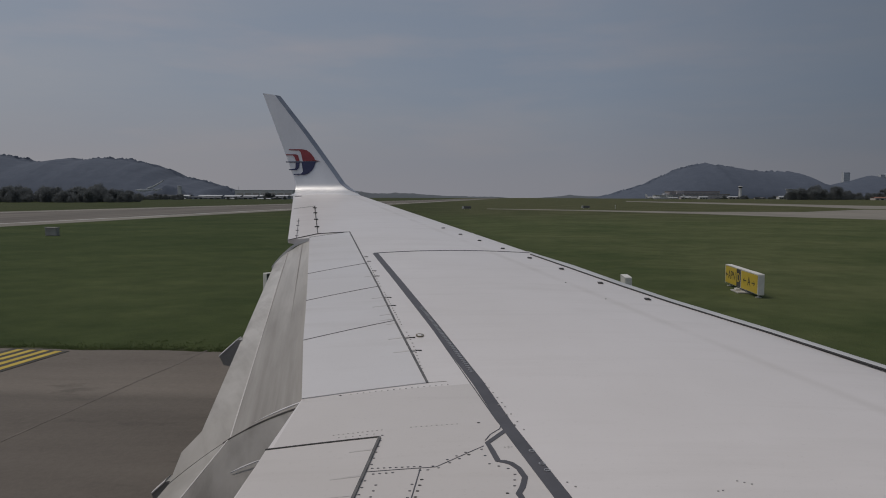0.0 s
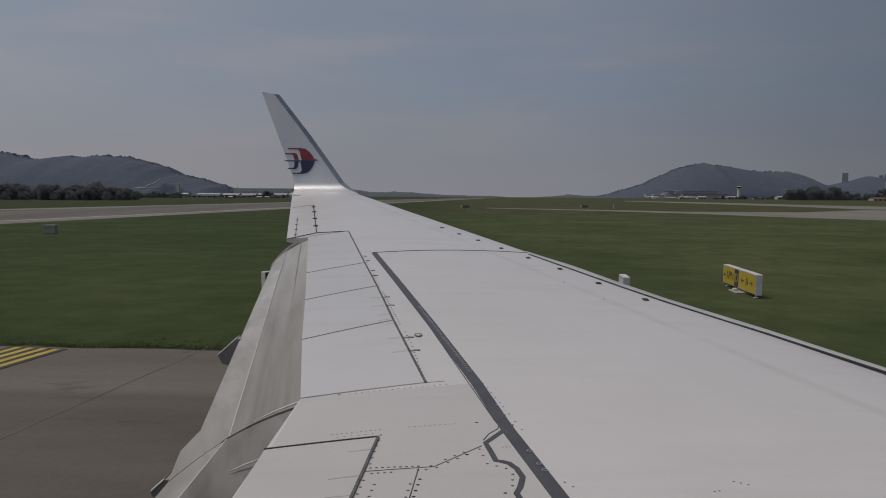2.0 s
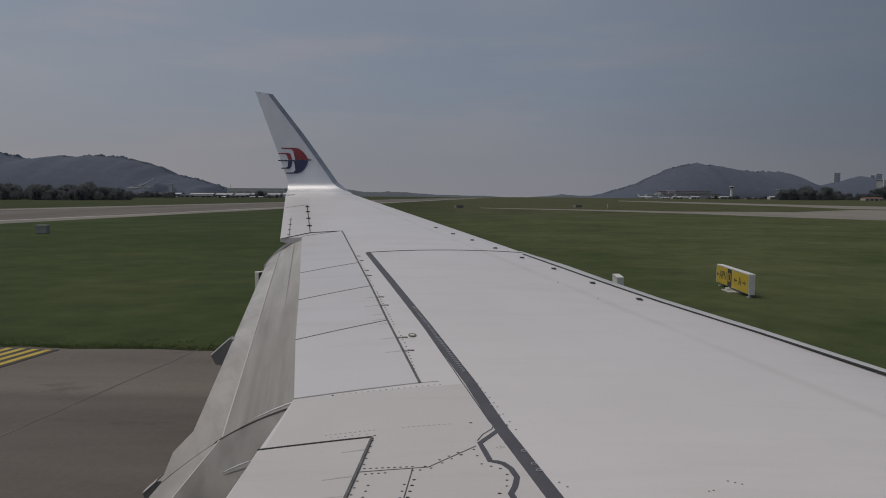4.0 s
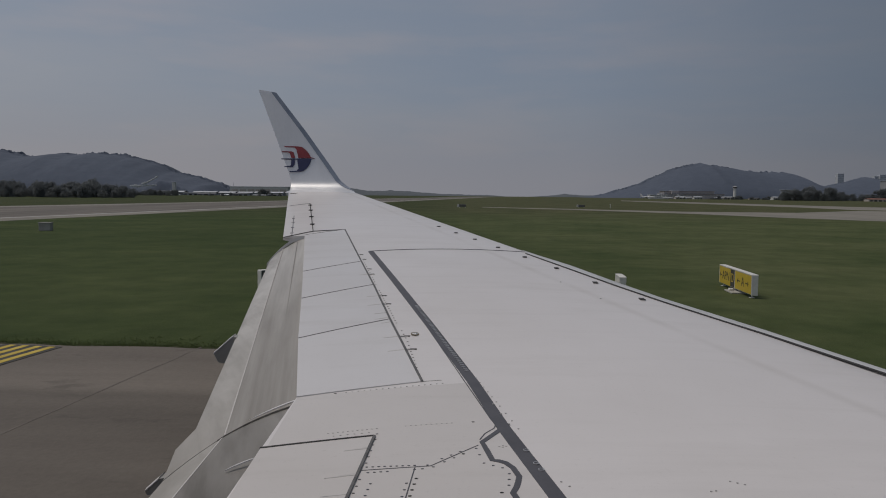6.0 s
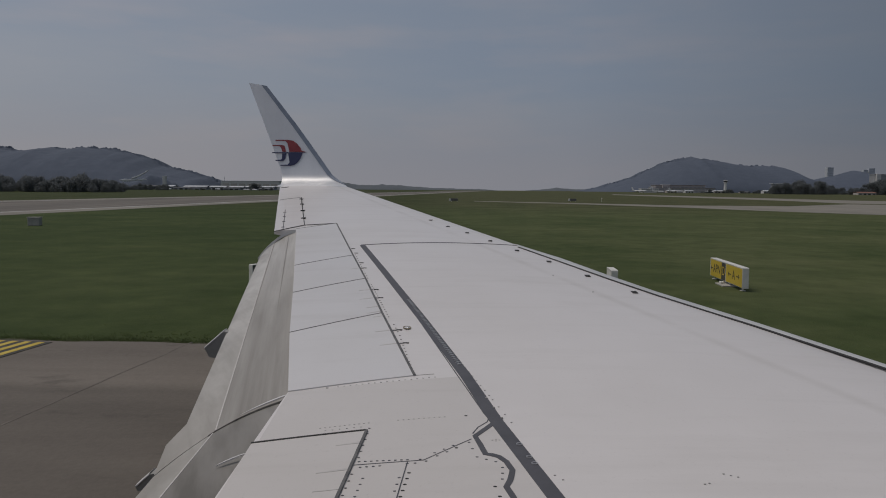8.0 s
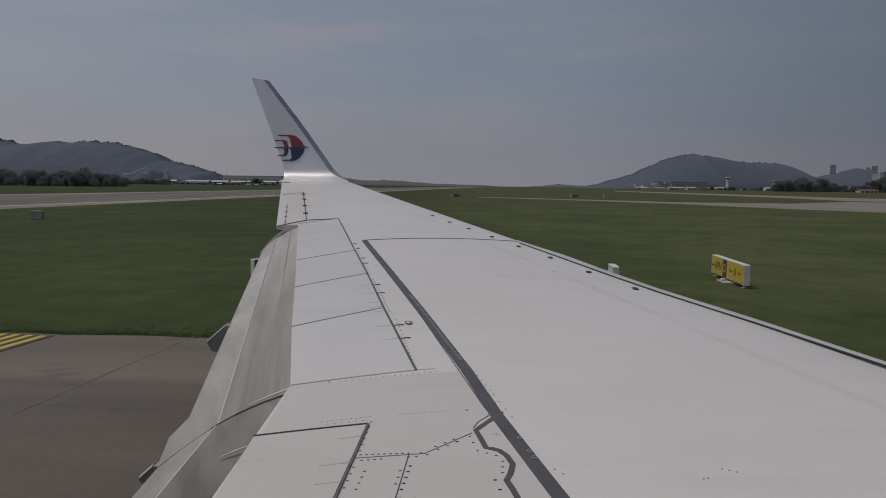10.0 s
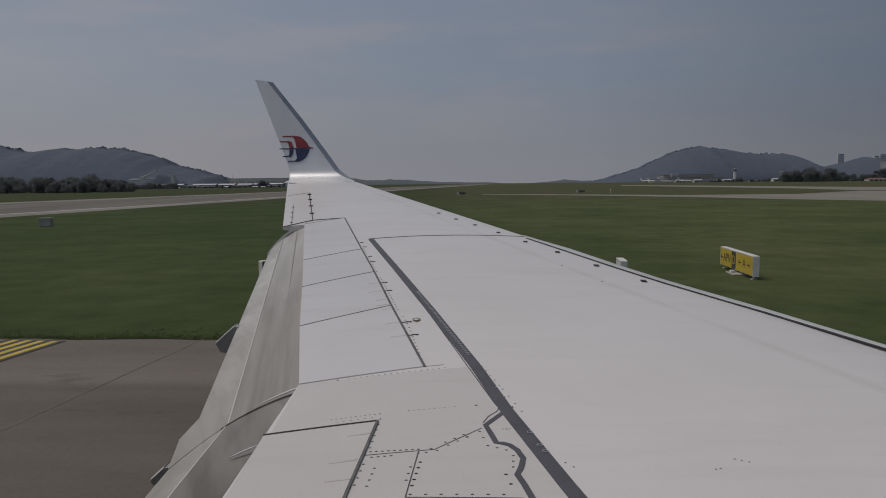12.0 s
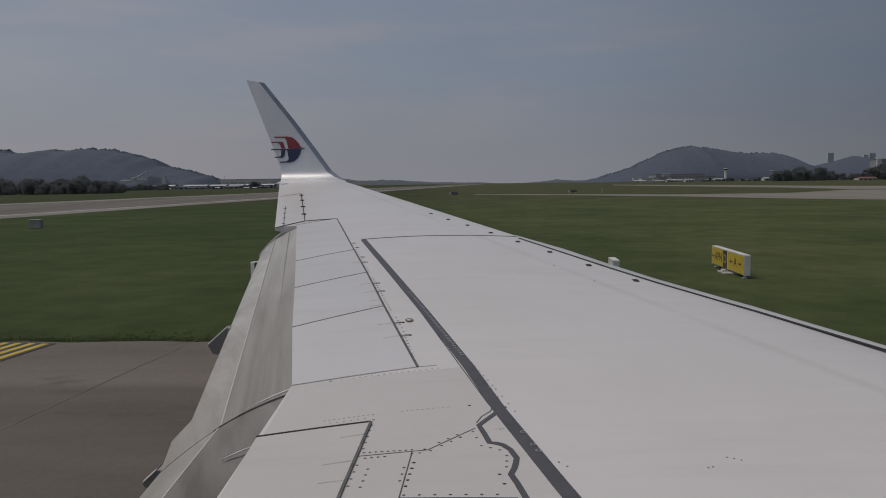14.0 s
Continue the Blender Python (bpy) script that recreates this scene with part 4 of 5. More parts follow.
for u in (0.1, 0.35, 0.6, 0.85):
    x, y = TAB[0][0] + (TAB[1][0] - TAB[0][0]) * u, TAB[0][1] + (TAB[1][1] - TAB[0][1]) * u
    part("tab_hinge", box_bm(0.045, 0.05, 0.010, 0.003), SEAL, airliner, "small dark tab hinge", pose(x, y, top_z(x, y) + 0.005))
for u in (0.2, 0.45, 0.7, 0.92):
    x, y = AIL[0][0] + (AIL[1][0] - AIL[0][0]) * u, AIL[0][1] + (AIL[1][1] - AIL[0][1]) * u
    part("aileron_hinge", box_bm(0.06, 0.09, 0.020, 0.004), DARK, airliner, "dark aileron hinge fairing", pose(x, y, top_z(x, y) + 0.006))

# grimy streaks and the tip lamp
strip("tip_seam", [(-3.52, 15.87), (-3.37, 15.84)], 0.08, DARK, 0.005, label="dark mark by the winglet root")


# ---------------------------------------------------------------- winglet
def make_winglet():
    path = []
    # blend out of the wing tip, then the upright blade
    y0 = 16.05
    z0 = 3.38 - 0.105 * (15.6 - y0)
    for k in range(29):
        a = radians(6 + 62 * max(0, k - 4) / 24)
        y = y0 + 0.52 * min(1.0, k / 4) + 0.42 * (math.sin(a) - math.sin(radians(6)))
        z = z0 + 0.05 * min(1.0, k / 4) + 0.39 * (math.cos(radians(6)) - math.cos(a))
        h = ((z - z0) / 0.292) ** 0.75
        path.append((le_x(y0) + (-2.558 - le_x(y0)) * h, -3.70 - 0.036 * k / 28, y, z, a))
    yb, zb = path[-1][2], path[-1][3]
    # the blade eases upright over its lower third
    lean = [0.0]
    for k in range(1, 31):
        lean.append(lean[-1] + (5.90 - zb) / 30 / math.tan(radians(84 - 16 * (1 - (k - 0.5) / 30) ** 5)))
    for k in range(1, 31):
        u = k / 30
        a = radians(84 - 16 * (1 - u) ** 5)
        z = zb + (5.90 - zb) * u
        path.append((-2.558 - 1.602 * u, -3.736 - 0.844 * u, yb + lean[k], z, a))
    rows, caps = [], []
    for xl, xt, y, z, a in path:
        c = xl - xt
        nrm = Vector((0, -math.sin(a), math.cos(a)))
        th = 0.045 * min(c, 1.1)
        ring = []
        for s, side in [(0, 0.12), (0.15, 0.35), (0.4, 0.68), (0.65, 0.9), (0.85, 0.85), (0.96, 0.45), (1.0, 0), (0.96, -0.45), (0.85, -0.85), (0.65, -0.9), (0.4, -0.68), (0.15, -0.35)]:
            p = Vector((xt + c * s, y, z - 0.07 * s * max(0.0, z - 4.9))) + nrm * th * 0.5 * side
            ring.append(p[:])
        rows.append(ring)
    v, f = loft(rows)
    wl = part("winglet", mesh_from("winglet", v, f, smooth=True), SILVER, airliner, "upswept silver-grey blended winglet")
    # slate-coloured leading edge sleeve
    rows = []
    for i, (xl, xt, y, z, a) in enumerate(path[4:]):
        c = xl - xt
        nrm = Vector((0, -math.sin(a), math.cos(a)))
        th = 0.055 * min(c, 1.1) + 0.006
        w = 0.120 * min(1.0, 0.12 + i / 16)
        ring = []
        for x, side in [(xl - w, 0.93), (xl - w * 0.5, 0.75), (xl - w * 0.15, 0.4), (xl + 0.006, 0), (xl - w * 0.15, -0.4), (xl - w * 0.5, -0.75), (xl - w, -0.93)]:
            p = Vector((x, y, z - 0.07 * (x - xt) / c * max(0.0, z - 4.9))) + nrm * th * 0.5 * side
            ring.append(p[:])
        rows.append(ring)
    v, f = loft(rows)
    part("edge_sleeve", mesh_from("edge_sleeve", v, f, smooth=True), SLATE, wl, "slate-grey winglet leading edge")

    def on_blade(x, z):
        u = (z - zb) / (5.90 - zb)
        xl, xt = -2.558 - 1.602 * u, -3.736 - 0.844 * u
        s = (x - xt) / (xl - xt)
        bulge = 0.5 + 0.5 * min(1, max(0, s / 0.6)) if s < 0.7 else max(0.3, 1 - (s - 0.7) * 2)
        i = min(29, int(u * 30))
        return (x, yb + lean[i] + (lean[i + 1] - lean[i]) * (u * 30 - i) - 0.0275 * min(xl - xt, 1.1) * bulge - 0.012, z)

    def flat(name, pts, mat, label):
        inner = [on_blade(x, z) for x, z in pts]
        back = [(x, y + 0.01, z) for x, y, z in inner]
        n = len(pts)
        faces = [tuple(range(n)), tuple(range(2 * n - 1, n - 1, -1))] + [(i, (i + 1) % n, n + (i + 1) % n, n + i) for i in range(n)]
        part(name, mesh_from(name, inner + back, faces), mat, wl, label)

    def bx(*pts):
        """Emblem points, in centimetres from its tip."""
        return [(-3.18 + a * 0.01355, 4.255 + b * 0.01355) for a, b in pts]

    # rounded emblem: red above, blue below, with stripes running aft
    flat("emblem_red", bx((0, 0.3), (-8, 2), (-11, 8), (-17, 15), (-24, 20), (-33, 21.3), (-55, 21.3), (-55, 19.6), (-37, 19), (-33.5, 15), (-30, 0.3))[::-1], RED, "red painted upper half of the emblem")
    flat("emblem_blue", bx((0, -0.3), (-7, -1.5), (-9, -9), (-13, -16), (-19, -21.5), (-26, -24), (-45, -24.3), (-45, -22.6), (-32, -22), (-29, -18), (-32, -2.5), (-30, -0.3)), BLUE, "dark blue lower half of the emblem")
    flat("emblem_stripe", bx((-60, 12.3), (-43, 12.3), (-39, 11), (-35.6, 0.6), (-42.4, 0.6), (-45, 8), (-48, 10.4), (-60, 10.6))[::-1], RED, "red stripe of the emblem")
    flat("emblem_stripe", bx((-42.6, -2.6), (-35.6, -2.6), (-36.5, -11), (-40, -15.8), (-54, -15.8), (-54, -14.1), (-44, -13.4), (-42.5, -11)), BLUE, "blue stripe of the emblem")
    flat("emblem_bar", bx((-60, -0.4), (-30.5, -0.4), (-30.5, -2.2), (-60, -2.2))[::-1], BLUE, "dark thin bar of the emblem")


make_winglet()


# ---------------------------------------------------------------- flaps
def flap_skin(name, stations, mat, label, parent=None, thick=0.05, n=10):
    """A flap ruled through profiles of (x, z) points at span stations, with thickness below."""
    rows = []
    for q, ((ya, pa), (yb, pb)) in enumerate(zip(stations, stations[1:])):
        for k in range(n + 1 if q == len(stations) - 2 else n):
            u = k / n
            y = ya + (yb - ya) * u
            top = [(a[0] + (b[0] - a[0]) * u, y, a[1] + (b[1] - a[1]) * u) for a, b in zip(pa, pb)]
            m = len(top)
            low = [(x, y, z - thick * (1 - i / (m - 1)) * 1.0 - 0.008) for i, (x, _, z) in enumerate(top)][::-1]
            rows.append(top + low)
    v, f = loft(rows)
    return part(name, mesh_from(name, v, f, smooth=True), mat, parent or airliner, label)


def curve(a, b, sag, n=8):
    """A convex profile from a (front) to b (aft)."""
    out = []
    for i in range(n + 1):
        u = i / n
        out.append((a[0] + (b[0] - a[0]) * u, a[1] + (b[1] - a[1]) * u + sag * 4 * u * (1 - u)))
    return out


main_out = flap_skin("outboard_flap", [(4.13, curve((-0.84, 2.165), (-1.335, 1.948), 0.022)), (10.02, curve((-1.98, 2.79), (-2.34, 2.615), 0.02))],
                     GREY, "streaked grey outboard flap, partly lowered", n=24)
flap_skin("aft_flap", [(4.13, curve((-1.32, 1.955), (-1.70, 1.675), 0.010)), (4.33, curve((-1.356, 1.976), (-1.70, 1.79), 0.010)),
                       (4.43, curve((-1.374, 1.988), (-1.605, 1.892), 0.010)), (10.02, curve((-2.325, 2.622), (-2.54, 2.43), 0.02))],
          PALE, "paler aft flap segment", main_out, 0.03)
main_in = flap_skin("inboard_flap", [(-0.1, curve((-0.95, 1.77), (-1.30, 1.68), 0.02)), (2.2, curve((-0.88, 1.985), (-1.31, 1.895), 0.02)), (4.125, curve((-0.84, 2.16), (-1.34, 1.943), 0.022))],
                    GREY_ROOT, "grimy grey inboard flap, partly lowered", n=12)
flap_skin("aft_flap", [(-0.1, curve((-1.29, 1.685), (-1.58, 1.44), 0.012)), (2.2, curve((-1.298, 1.90), (-1.62, 1.645), 0.012)), (4.125, curve((-1.326, 1.949), (-1.70, 1.67), 0.010))], PALE, "paler aft flap segment", main_in, 0.03)
bent_edges = (((4.14, (-1.327, 1.953)), (9.98, (-2.33, 2.622)), main_out), ((2.3, (-1.304, 1.9)), (4.12, (-1.332, 1.947)), main_in))
for (ya, (xa, za)), (yb, (xb, zb)), flap in bent_edges:
    rows = []
    for k in range(25):
        u = k / 24
        x, y, z = xa + (xb - xa) * u, ya + (yb - ya) * u, za + (zb - za) * u
        rows.append([(x - 0.006, y, z + 0.0015), (x + 0.003, y, z + 0.004), (x + 0.003, y, z - 0.004), (x - 0.006, y, z - 0.006)])
    v, f = loft(rows)
    part("edge_strip", mesh_from("edge_strip", v, f), SMEAR, flap, "pale strip along the flap's bend")

# bright curved seal strips over the flap joints
def bent_bar(name, pts, w, mat, label, parent, up=0.004, down=0.008, taper=1.0):
    rows = []
    for k, (x, y, z) in enumerate(pts):
        h = w * (1 - (1 - taper) * abs(2 * k / (len(pts) - 1) - 1) ** 2)
        rows.append([(x, y - h, z + up), (x, y + h, z + up), (x, y + h, z - down), (x, y - h, z - down)])
    v, f = loft(rows)
    return part(name, mesh_from(name, v, f, smooth=False), mat, parent, label)


def on_flap(u, drop=0.0):
    """The flaps' shared profile at their joint, from the wing's edge (u 0) to the tip (u 1)."""
    if u < 0.6:
        s = u / 0.6
        return -0.84 - 0.485 * s, 2.165 - 0.212 * s + 0.088 * s * (1 - s) + drop
    s = (u - 0.6) / 0.4
    return -1.325 - 0.375 * s, 1.953 - 0.278 * s + 0.04 * s * (1 - s) + drop


bent_bar("joint_seal", [(on_flap(u)[0], 4.108, on_flap(u)[1] + 0.002) for u in [0.06 + 0.58 * i / 16 for i in range(17)]], 0.006, JOINT, "dark curved gap between the flaps", main_out, taper=0.3)
bent_bar("rub_strip", [(on_flap(u)[0], 4.195 - 0.05 * u, on_flap(u)[1] + 0.012 - 0.012 * u) for u in [0.05 + 0.38 * i / 8 for i in range(9)]], 0.021, SPOILER, "pale worn rub strip", main_out, 0.002, 0.006, 0.25)
bent_bar("rub_strip", [(-0.94 - 0.140 * u, 3.375 - 0.01 * u, 2.106 - 0.044 * u - 0.014 * u * u) for u in [i / 8 for i in range(9)]], 0.009, SPOILER, "pale worn rub strip", main_in, 0.001, 0.005, 0.35)
for ya, (xa, za), yb, (xb, zb), w in ((4.2, (-1.06, 2.092), 9.95, (-2.12, 2.744), 0.0012),):
    rows = []
    for k in range(31):
        u = k / 30
        x, y, z = xa + (xb - xa) * u, ya + (yb - ya) * u, za + (zb - za) * u
        rows.append([(x - w, y, z + 0.002), (x + w, y, z + 0.003), (x + w, y, z - 0.006), (x - w, y, z - 0.006)])
    v, f = loft(rows)
    part("flap_seam", mesh_from("flap_seam", v, f), GREY, main_out, "dull spanwise seam")
bent_bar("end_plate", [(-2.04 - 0.53 * u, 10.06, 2.79 - 0.10 * u - 0.30 * u * u) for u in [i / 8 for i in range(9)]], 0.05, SPOILER, "rounded flap end plate", main_out, 0.022, 0.02)


def blade_fairing(y, tip, top, low, root, label):
    """A slim flap-track fairing seen past the flap's edge: a blade in the x-z plane with a pale rounded ridge."""
    ring = [root[0], top, tip, low, root[1]]
    rows = []
    for dy, grow in ((-0.05, 0.0), (-0.03, 0.012), (0.03, 0.012), (0.05, 0.0)):
        cx, cz = sum(p[0] for p in ring) / 5, sum(p[1] for p in ring) / 5
        rows.append([(x + (x - cx) * grow, y + dy, z + (z - cz) * grow) for x, z in ring])
    v, f = loft(rows)
    body = part("flap_track_fairing", mesh_from("flap_track_fairing", v, f), FAIRING, airliner, label)
    rows = []
    for k in range(9):
        u = k / 8
        x, z = top[0] + (tip[0] - top[0]) * u, top[1] + (tip[1] - top[1]) * u
        rows.append([(x, y - 0.056, z + 0.004), (x, y - 0.03, z + 0.012), (x, y + 0.05, z + 0.010), (x, y + 0.05, z - 0.01), (x, y - 0.056, z - 0.004)])
    v, f = loft(rows)
    part("ridge", mesh_from("ridge", v, f), SPOILER, body, "pale ridge along the fairing")


blade_fairing(6.4, (-2.125, 1.945), (-1.95, 2.1), (-2.085, 1.862), ((-1.9, 2.09), (-1.93, 1.84)), "grey pointed flap-track fairing")
blade_fairing(4.5, (-1.95, 1.47), (-1.86, 1.55), (-1.94, 1.44), ((-1.75, 1.57), (-1.79, 1.44)), "grey pointed flap-track fairing")

# plain fuselage, with the cabin window that the view goes through
def make_fuselage():
    cy, cz, wall, half = -1.70, 3.0, 0.08, 0.14
    xs = sorted([-21, -19, -17, -14, -11, -8, -5, -3, -1.5, -0.6, -half, half, 0.6, 1.5, 3, 5, 8, 11, 13, 14.5, 15.6, 16.3, 16.7])
    low, high = math.degrees(math.asin(0.17 / 1.88)), math.degrees(math.asin(0.57 / 1.88))
    angles = [radians(a) for a in sorted([low, high] + list(range(24, 360, 8)))]

    def size(x):
        if x > 13:
            return math.sqrt(max(0.01, 1 - ((x - 13) / 3.72) ** 2))
        return 1.0 if x > -11 else max(0.12, 1 - ((-11 - x) / 10.5) ** 1.6)

    n, verts, faces = len(angles), [], []
    for r in (1.88, 1.88 - wall):
        for x in xs:
            k = size(x)
            verts += [(x, cy + r * k * math.cos(a), cz + (1 - k) * 0.5 * (1 if x < 0 else -0.6) + r * k * math.sin(a)) for a in angles]
    m, iw, ja = len(xs) * n, xs.index(-half), angles.index(radians(low))
    for i in range(len(xs) - 1):
        for j in range(n):
            if i == iw and j == ja:
                continue
            q = (i * n + j, (i + 1) * n + j, (i + 1) * n + (j + 1) % n, i * n + (j + 1) % n)
            faces += [q, tuple(m + v for v in q[::-1])]
    hole = [iw * n + ja, (iw + 1) * n + ja, (iw + 1) * n + ja + 1, iw * n + ja + 1]
    for a, b in zip(hole, hole[1:] + hole[:1]):
        faces.append((b, a, m + a, m + b))
    for i in (0, len(xs) - 1):
        faces.append(tuple(i * n + j for j in range(n)))
    body = part("fuselage", mesh_from("fuselage", verts, faces, smooth=True), FUSELAGE, airliner, "plain white fuselage side")
    # rounded window surround set into the opening
    rows = []
    for w, h, y in ((0.128, 0.178, 0.035), (0.128, 0.178, 0.150), (0.150, 0.205, 0.150), (0.150, 0.205, 0.035)):
        loop = []
        for k in range(32):
            a = (k + 0.5) * math.pi / 16
            c, d = math.cos(a), math.sin(a)
            p = (abs(c) ** 4 + abs(d) ** 4) ** -0.25
            loop.append((w * c * p, y, 3.37 + h * d * p))
        rows.append(loop)
    v, f = loft(rows + rows[:1], caps=False)
    part("window_surround", mesh_from("window_surround", v, f, smooth=True), FUSELAGE, body, "plain rounded cabin window surround")


make_fuselage()
for x, y in ((-0.5, -4.7), (-0.5, 0.6), (11.5, -2.15)):
    leg = part("landing_gear_leg", tube_bm(0.11, 0.11, 1.15, 12, at=(x, y, 0.5)), METAL, airliner, "plain landing-gear leg")
    for s in (-0.32, 0.32):
        part("tyre", tube_bm(0.52, 0.52, 0.34, 24, at=(x, y + s + 0.17, 0.555), turn=Matrix.Rotation(radians(90), 4, "X")), DARK, leg, "black rubber tyre")


# ---------------------------------------------------------------- airfield signs and markers
def arrow(bm, x, y, s, direction):
    """A flat arrow in the sign's plane (x along, y up)."""
    def quad(pts):
        bm.faces.new([bm.verts.new((px * direction + x, py + y, 0)) for px, py in (pts if direction > 0 else pts[::-1])])
    quad([(-s, -s * 0.12), (s * 0.9, -s * 0.12), (s * 0.9, s * 0.12), (-s, s * 0.12)])
    quad([(s, 0), (s * 0.35, s * 0.55), (s * 0.2, s * 0.40), (s * 0.62, 0)])
    quad([(s, 0), (s * 0.62, 0), (s * 0.2, -s * 0.40), (s * 0.35, -s * 0.55)])


def letters(text, size, mat, parent, at, name="lettering"):
    cu = bpy.data.curves.new(name, "FONT")
    cu.body, cu.size, cu.align_x, cu.align_y = text, size, "CENTER", "CENTER"
    cu.extrude = 0.002
    tmp = bpy.data.objects.new(name, cu)
    scene.collection.objects.link(tmp)
    dg = bpy.context.evaluated_depsgraph_get()
    me = bpy.data.meshes.new_from_object(tmp.evaluated_get(dg))
    bpy.data.objects.remove(tmp)
    bpy.data.curves.remove(cu)
    me.materials.clear()
    return part(name, me, mat, parent, at=at)


def sign_box(at, texts, label, back=False, w=1.0, dp=0.22, low=0.10, h=0.70):
    """One cased sign, w metres to each side: x along the face, y up, facing +z of its own frame; base at the origin."""
    s = thing("taxiway_sign", label, "sign", at, group="taxiway signs")
    up = pose(0, 0, 0, 90, 0, 0)
    mid = low + h / 2
    part("case", box_bm(2 * w - 0.02, h - 0.02, dp - 0.02, 0.02), SIGN_BACK if back else SIGN_CASE, s, at=up @ pose(0, mid, 0))
    part("end_cap", box_bm(0.03, h, dp, 0.01), SIGN_CASE, s, "white end cap", up @ pose(-w, mid, 0))
    part("end_cap", box_bm(0.03, h, dp, 0.01), SIGN_CASE, s, "white end cap", up @ pose(w, mid, 0))
    part("top_rail", box_bm(2 * w, 0.03, dp + 0.01, 0.008), SIGN_CASE, s, "white top rail", up @ pose(0, low + h, 0))
    for x in (-0.75 * w, 0.75 * w):
        bm = tube_bm(0.03, 0.03, low + 0.02, 10)
        box_bm(0.16, 0.16, 0.015, at=(0, 0, 0.007), bm=bm)
        part("leg", bm, SIGN_CASE, s, at=pose(x, 0, 0))
    for x0, x1, dark, marks in texts:
        face = part("sign_face", box_bm(x1 - x0 - 0.02, h - 0.07, 0.012, 0.003), BLACK if dark else SIGN_YELLOW, s,
                    "black sign panel" if dark else "yellow sign panel", up @ pose((x0 + x1) / 2, mid, dp / 2 - 0.005))
        for kind, x, size in marks:
            if kind in "<>":
                bm = bmesh.new()
                arrow(bm, 0, 0, size, 1 if kind == ">" else -1)
                part("arrow", bm, BLACK, face, at=pose(x, 0, 0.009))
            else:
                letters(kind, size, SIGN_YELLOW if dark else BLACK, face, pose(x, 0, 0.008))
    return s


# the face looks back along the taxiway
SIGN_TURN = Matrix.Rotation(radians(-95.2), 4, "Z")
sign_box(Matrix.Translation((10.67, 26.69, 0)) @ SIGN_TURN,
         [(-0.94, 0.46, False, [("<", -0.50, 0.16), ("APN", 0.14, 0.46)]), (0.46, 0.94, True, [("D", 0.0, 0.46)])],
         "yellow and black taxiway direction sign on short legs", False, 0.96)
sign_box(Matrix.Translation((10.50, 24.82, 0)) @ SIGN_TURN,
         [(-0.89, 0.89, False, [("<", -0.46, 0.17), ("A", 0.0, 0.46), (">", 0.46, 0.17)])],
         "yellow taxiway sign with two arrows, on short legs", False, 0.91)
sign_box(Matrix.Translation((5.75, 23.4, 0)) @ SIGN_TURN, [], "white blank back of a taxiway sign in the grass", False, 0.5)
sign_box(Matrix.Translation((-5.72, 24.7, 0)) @ Matrix.Rotation(radians(48), 4, "Z"), [], "back of a dark taxiway sign standing in grass", True)


def make_sign_plinth():
    s = thing("concrete_plinth", "pale concrete footing in the grass below the signs", "plinth", pose(10.42, 25.55, 0, 0, 0, -5))
    part("slab", box_bm(0.5, 0.9, 0.05, 0.015, at=(0, 0, 0.02)), CONCRETE, s)
    part("junction_box", box_bm(0.14, 0.2, 0.08, 0.015, at=(-0.1, 0.15, 0.085)), SIGN_CASE, s, "small white junction box")


make_sign_plinth()


def make_marker_box():
    s = thing("marker_box", "pale grey concrete box standing in the grass", "box", pose(-35.3, 62.0, 0, 0, 0, 8))
    part("body", box_bm(0.95, 0.7, 0.68, 0.04, at=(0, 0, 0.34)), CONCRETE, s)
    part("lid", box_bm(1.02, 0.78, 0.07, 0.02, at=(0, 0, 0.71)), CONCRETE, s, "slightly proud concrete lid")


make_marker_box()


def edge_light(x, y, mat, label, h=0.45):
    s = thing("edge_marker", label, "marker", pose(x, y, 0), group="edge markers")
    part("base", tube_bm(0.16, 0.12, 0.08, 12), CONCRETE, s)
    part("stem", tube_bm(0.05, 0.05, h, 10, at=(0, 0, 0.07)), SIGN_CASE, s)
    part("head", tube_bm(0.13, 0.08, 0.22, 12, at=(0, 0, 0.07 + h)), mat, s)


for q in ((49.1, 215.1),):
    edge_light(q[0], q[1], SIGN_CASE, "white runway edge marker on a stem", 0.9)
for q in ((4.1, 200.0), (40.4, 215.1)):
    s = thing("distance_board", "low dark board on feet in the grass", "sign", pose(q[0], q[1], 0, 0, 0, 5), group="low boards")
    part("board", box_bm(2.0, 0.25, 0.7, 0.03, at=(0, 0, 0.6)), SIGN_BACK, s)
    part("side_panel", box_bm(0.5, 0.27, 0.7, 0.02, at=(-1.2, 0, 0.6)), SIGN_CASE, s, "pale end panel")
    for x in (-0.8, 0.8):
        part("foot", box_bm(0.12, 0.2, 0.3, 0.01, at=(x, 0, 0.15)), SIGN_CASE, s)


